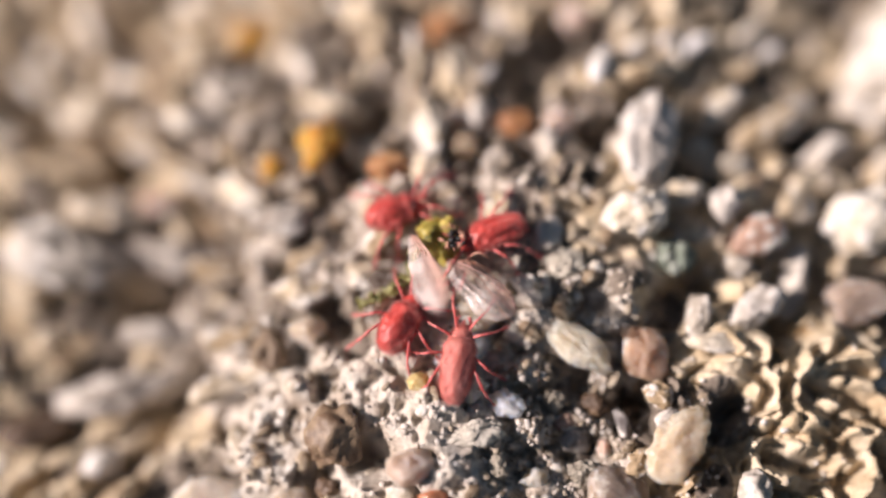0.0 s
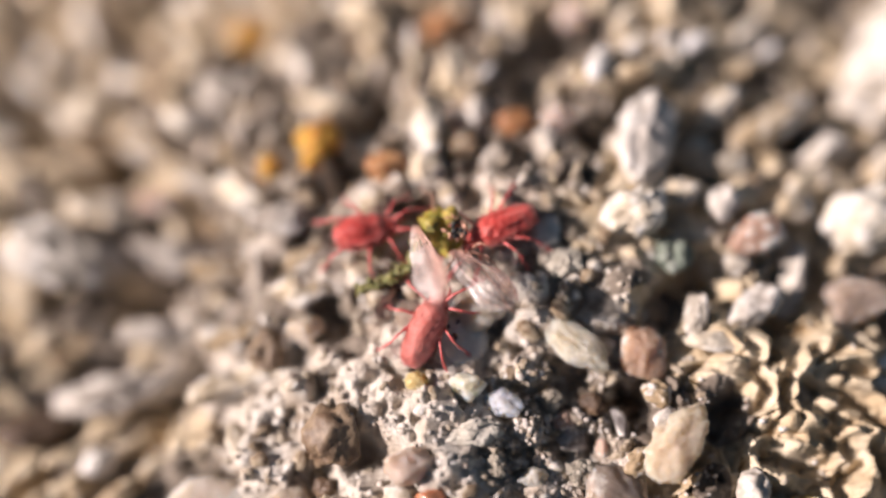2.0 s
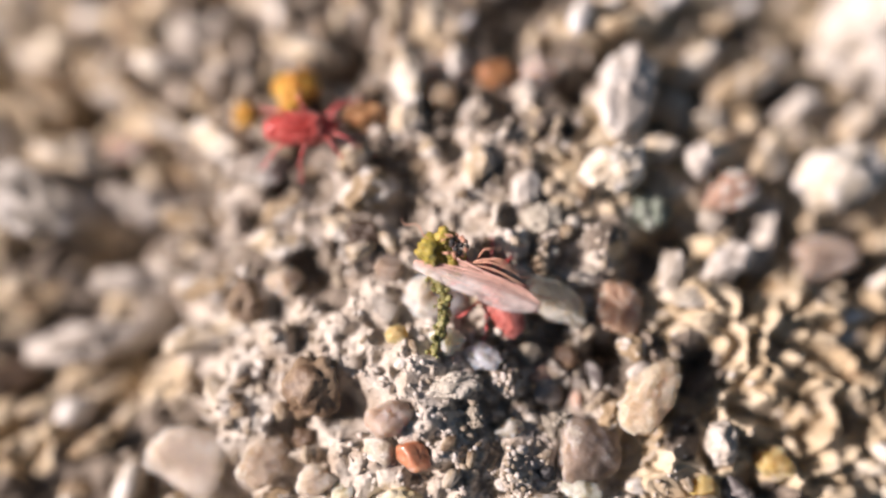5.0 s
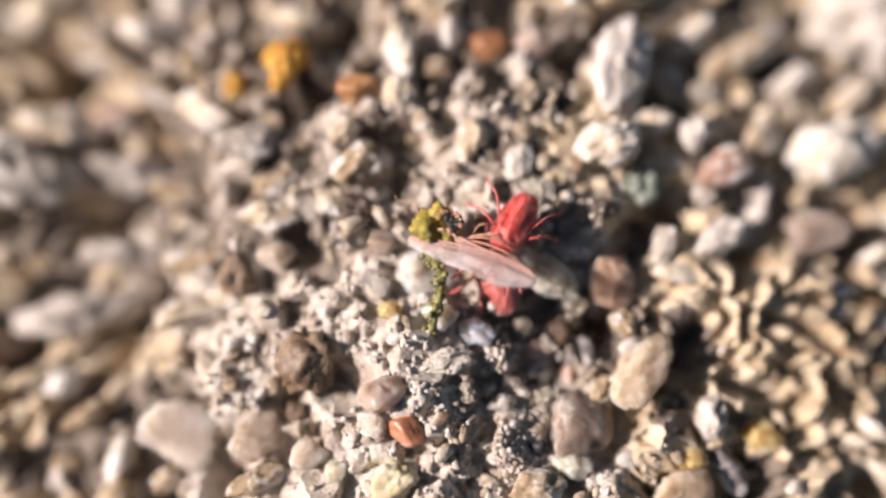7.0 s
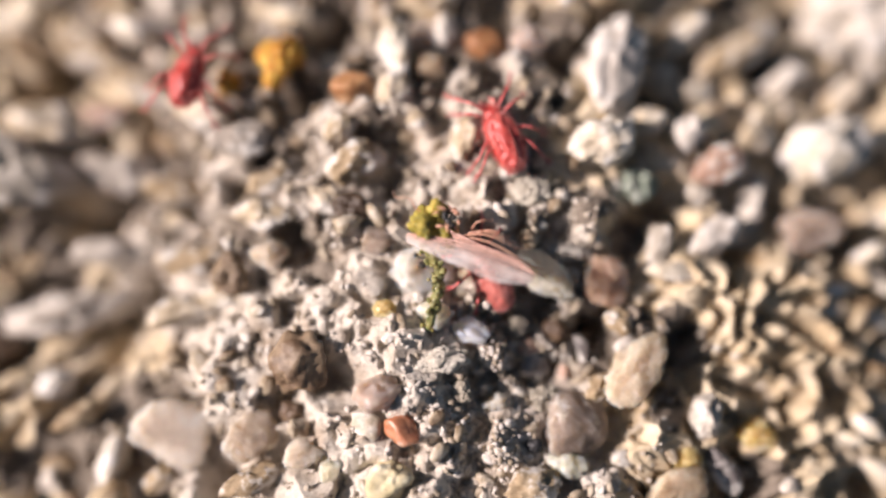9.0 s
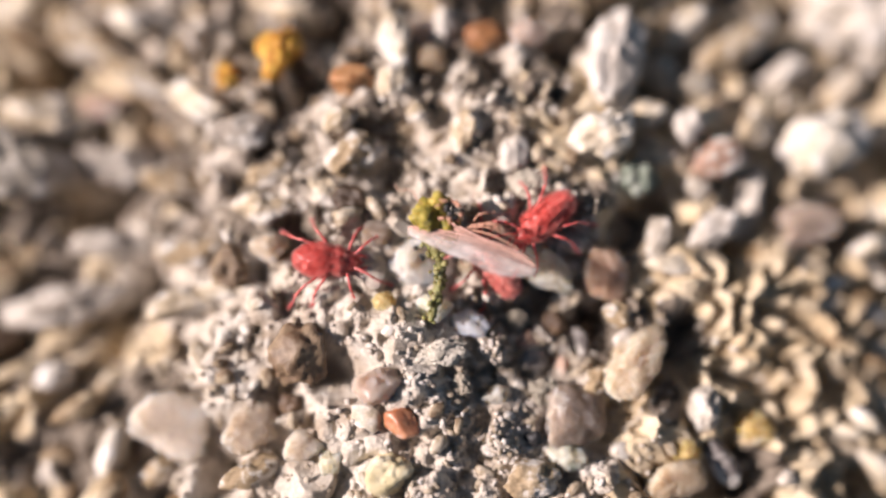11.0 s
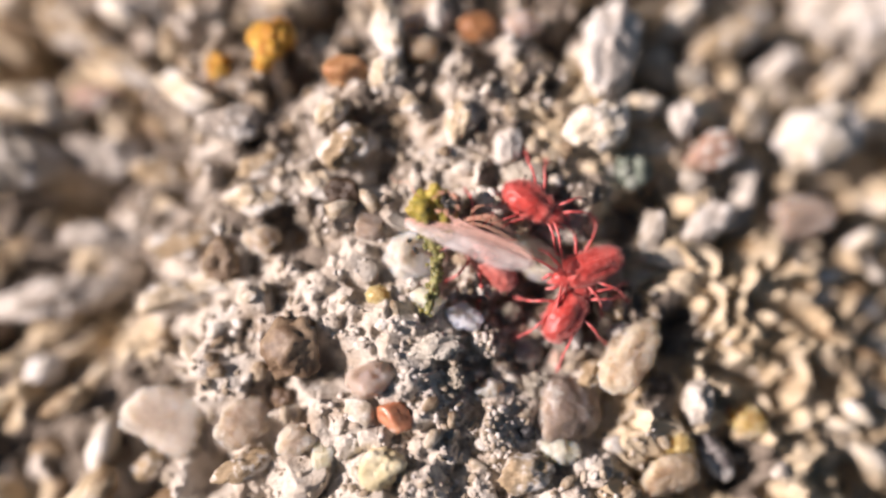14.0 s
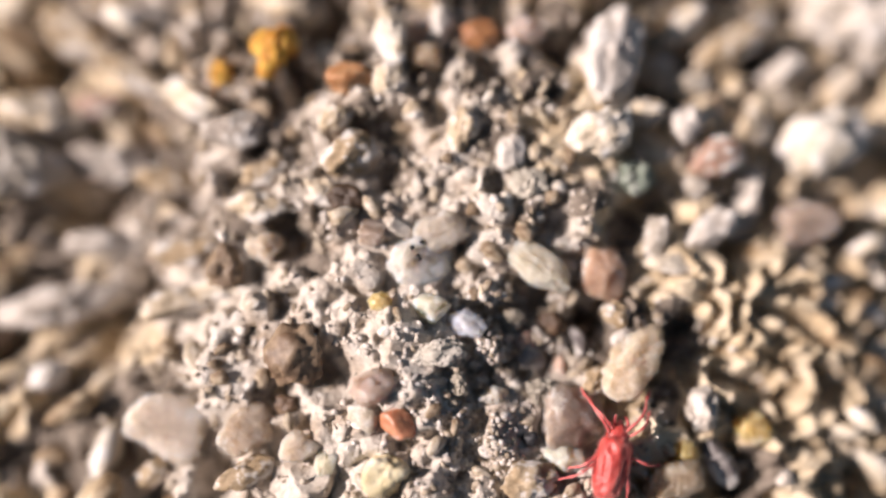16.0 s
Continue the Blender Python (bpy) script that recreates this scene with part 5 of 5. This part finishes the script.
MITE_C = [
    (0.0, -0.71, -1.65, 60, 0), (0.5, -0.73, -1.62, 60, 0), (0.7, -0.98, -1.72, 50, 0), (0.8, -1.11, -1.75, 44, 0), (0.9, -1.23, -1.70, 41, 0),
    (1.0, -1.32, -1.46, 41, 0), (1.1, -1.30, -1.30, 41, 0), (1.3, -1.36, -1.06, 41, 0), (1.5, -1.30, -1.10, 41, 0), (1.6, -1.32, -0.86, 39, 0),
    (1.7, -1.30, -0.56, 30, 0), (1.8, -1.36, -0.22, 23, 0), (1.9, -1.34, 0.07, 15, 0), (2.0, -1.44, 0.24, 11, 0), (2.1, -0.99, 0.38, 5, 0),
    (2.2, -0.57, 0.44, 1, 0), (2.3, -0.48, 0.55, -2, 0), (2.4, -0.44, 0.85, -2, 0), (2.5, -0.21, 0.96, -4, 0), (2.6, 0.34, 1.39, 0, 0),
    (2.7, 1.46, 1.56, -17, 0), (2.8, 1.92, 1.33, -43, 0), (2.9, 2.79, 1.01, -42, 0), (3.0, 3.64, 0.31, -25, 0), (3.1, 3.87, 0.18, 11, 0),
    (3.2, 4.71, 0.98, 36, 0), (3.3, 5.91, 1.45, 4, 0), (3.4, 6.72, 1.15, -6, 0), (3.5, 7.49, 1.41, 22, 0), (3.6, 8.31, 3.37, 47, 0),
    (3.7, 8.92, 3.86, 40, 0), (3.8, 10.98, 5.53, 58, 0), (4.3, 8.03, 7.63, 150, 0), (4.6, 5.12, 4.62, 233, 0), (4.7, 4.73, 4.36, 145, 0),
    (5.0, 3.55, 7.76, 112, 0), (7.0, -14.70, 9.38, 207, 0), (10.0, -14.44, -2.35, 276, 0), (12.7, -10.80, -6.90, 351, 0.50), (12.9, -8.32, -6.54, 371, 0.50),
    (13.0, -6.63, -5.99, 380, 0.50), (13.1, -4.10, -4.99, 375, 0.50), (13.2, -2.31, -4.65, 361, 0.31), (13.3, 0.69, -4.33, 350, 0), (13.4, 1.75, -4.07, 389, 0),
    (13.5, 1.78, -4.26, 431, 0), (13.6, 2.17, -3.78, 432, 0), (13.7, 2.26, -3.69, 432, 0), (13.8, 2.79, -3.28, 426, 0), (14.0, 3.36, -3.08, 415, 0),
    (14.1, 3.18, -3.67, 420, 0), (14.2, 3.22, -3.45, 400, 0), (14.3, 3.74, -3.14, 370, 0), (14.4, 4.48, -2.93, 361, 0), (14.5, 5.39, -3.21, 330, 0),
    (14.6, 5.51, -3.67, 301, 0), (14.7, 5.34, -4.63, 285, 0), (14.8, 5.74, -5.85, 301, 0), (14.9, 5.58, -6.12, 280, 0), (15.0, 5.35, -6.51, 274, 0),
    (15.2, 5.55, -7.89, 291, 0), (16.0, 6.53, -11.00, 291, 0),
]
MITE_D = [
    (0.0, 0.42, -2.30, 82, 0), (0.5, 0.32, -2.13, 84, 0), (1.0, 0.10, -2.05, 66, 0), (1.5, 0.25, -1.71, 66, 0), (2.0, -0.12, -1.63, 66, 0),
    (2.5, 0.06, -1.33, 76, 0), (3.0, 1.03, -1.70, 91, -0.08), (3.3, 1.03, -1.70, 99, -0.08), (3.5, 1.42, -2.15, 117, -0.08), (3.6, 1.34, -2.09, 124, -0.08),
    (3.8, 1.22, -2.28, 135, -0.08), (4.0, 1.27, -1.83, 128, -0.20), (4.5, 1.55, -1.90, 118, -0.20), (7.0, 1.58, -1.94, 118, -0.20), (9.0, 1.61, -1.91, 118, -0.20),
    (11.5, 1.69, -1.87, 128, -0.20), (13.0, 1.68, -1.88, 128, -0.20), (14.5, 1.72, -1.86, 128, -0.20), (15.4, 1.75, -1.87, 128, -0.20), (15.5, 1.51, -2.00, 120, -0.20),
    (15.6, 1.56, -1.82, 130, -0.20), (15.7, 1.87, -1.56, 120, -0.20), (15.8, 2.17, -2.18, 110, 0.20), (15.9, 3.54, -1.60, 100, 0.80), (16.0, 7.62, 4.73, 55, 3.00),
]
INSECT = [
    (0.0, -0.09, 0.04, -46, 0), (0.5, -0.06, 0.14, -46, 0), (1.0, -0.11, 0.17, -44, 0), (1.5, -0.01, 0.21, -44, 0), (2.0, 0.00, 0.21, -46, 0),
    (2.3, -0.05, 0.12, -39, 0), (2.5, -0.07, -0.08, -31, 0.25), (2.7, 0.15, -0.12, -26, 0.25), (3.0, 0.22, -0.24, -28, 0.25), (3.2, 0.36, -0.54, -27, 0.25),
    (3.5, 0.39, -0.82, -20, 0.25), (3.8, 0.47, -1.09, -22, 0.25), (4.0, 0.49, -1.18, -24, 0.25), (4.5, 0.38, -1.27, -21, 0.25), (7.0, 0.40, -1.28, -18, 0.25),
    (9.0, 0.46, -1.25, -18, 0.25), (11.5, 0.50, -1.24, -18, 0.25), (13.0, 0.53, -1.23, -18, 0.25), (14.5, 0.56, -1.22, -18, 0.25), (15.2, 0.56, -1.17, -18, 0.25),
    (15.4, 0.66, -1.17, -20, 0.25), (15.5, 0.70, -1.11, -12, 0.25), (15.6, 0.65, -1.05, -10, 0.25), (15.7, 0.71, -0.97, -5, 0.25), (15.8, 1.03, -1.56, 1, 0.20),
    (15.9, 3.42, -0.84, -60, 0.80), (16.0, 7.58, 5.82, -97, 3.00),
]


def motions():
    for k, (mite, rows, lift, tilt) in enumerate(((mite_a, MITE_A, 0.06, 0), (mite_b, MITE_B, 0.08, 0), (mite_c, MITE_C, 0.06, 0), (mite_d, MITE_D, -0.05, -6))):
        walk(mite, path_rows(rows, lift, tilt))
        gait(mite, rows, 60 + k)
    walk(insect, path_rows(INSECT, 0.5))
    walk(wing_near, [(t, at(-0.34, -0.30, 0.12, r, p, a)) for t, a, p, r in ((0, -22, -40, 10), (2.0, -24, -40, 10), (2.3, -16, -26, 0), (2.5, 3, -8, -20), (3.0, -2, -6, -20), (3.5, -1, -6, -20), (16.0, -1, -6, -20))])
    walk(wing_far, [(t, at(x, y, 0.05, r, p, a)) for t, x, y, a, p, r in ((0, 0.52, -0.16, 6, -14, 12), (2.0, 0.52, -0.16, 6, -14, 12), (2.5, 0.25, 0.0, 0, -3, 30), (3.0, 0.25, 0.0, 0, -1, 50), (3.5, 0.25, 0.0, -5, 1, 55), (16.0, 0.25, 0.0, -6, 1, 55))])
    walk(hind_body, [(t, at(-0.12, -0.2, 0.06, 0, 0, a)) for t, a in ((0, -85), (2.0, -90), (2.5, -112), (3.0, -80), (3.5, -62), (15.4, -62), (15.8, -75), (16.0, -75))])


motions()
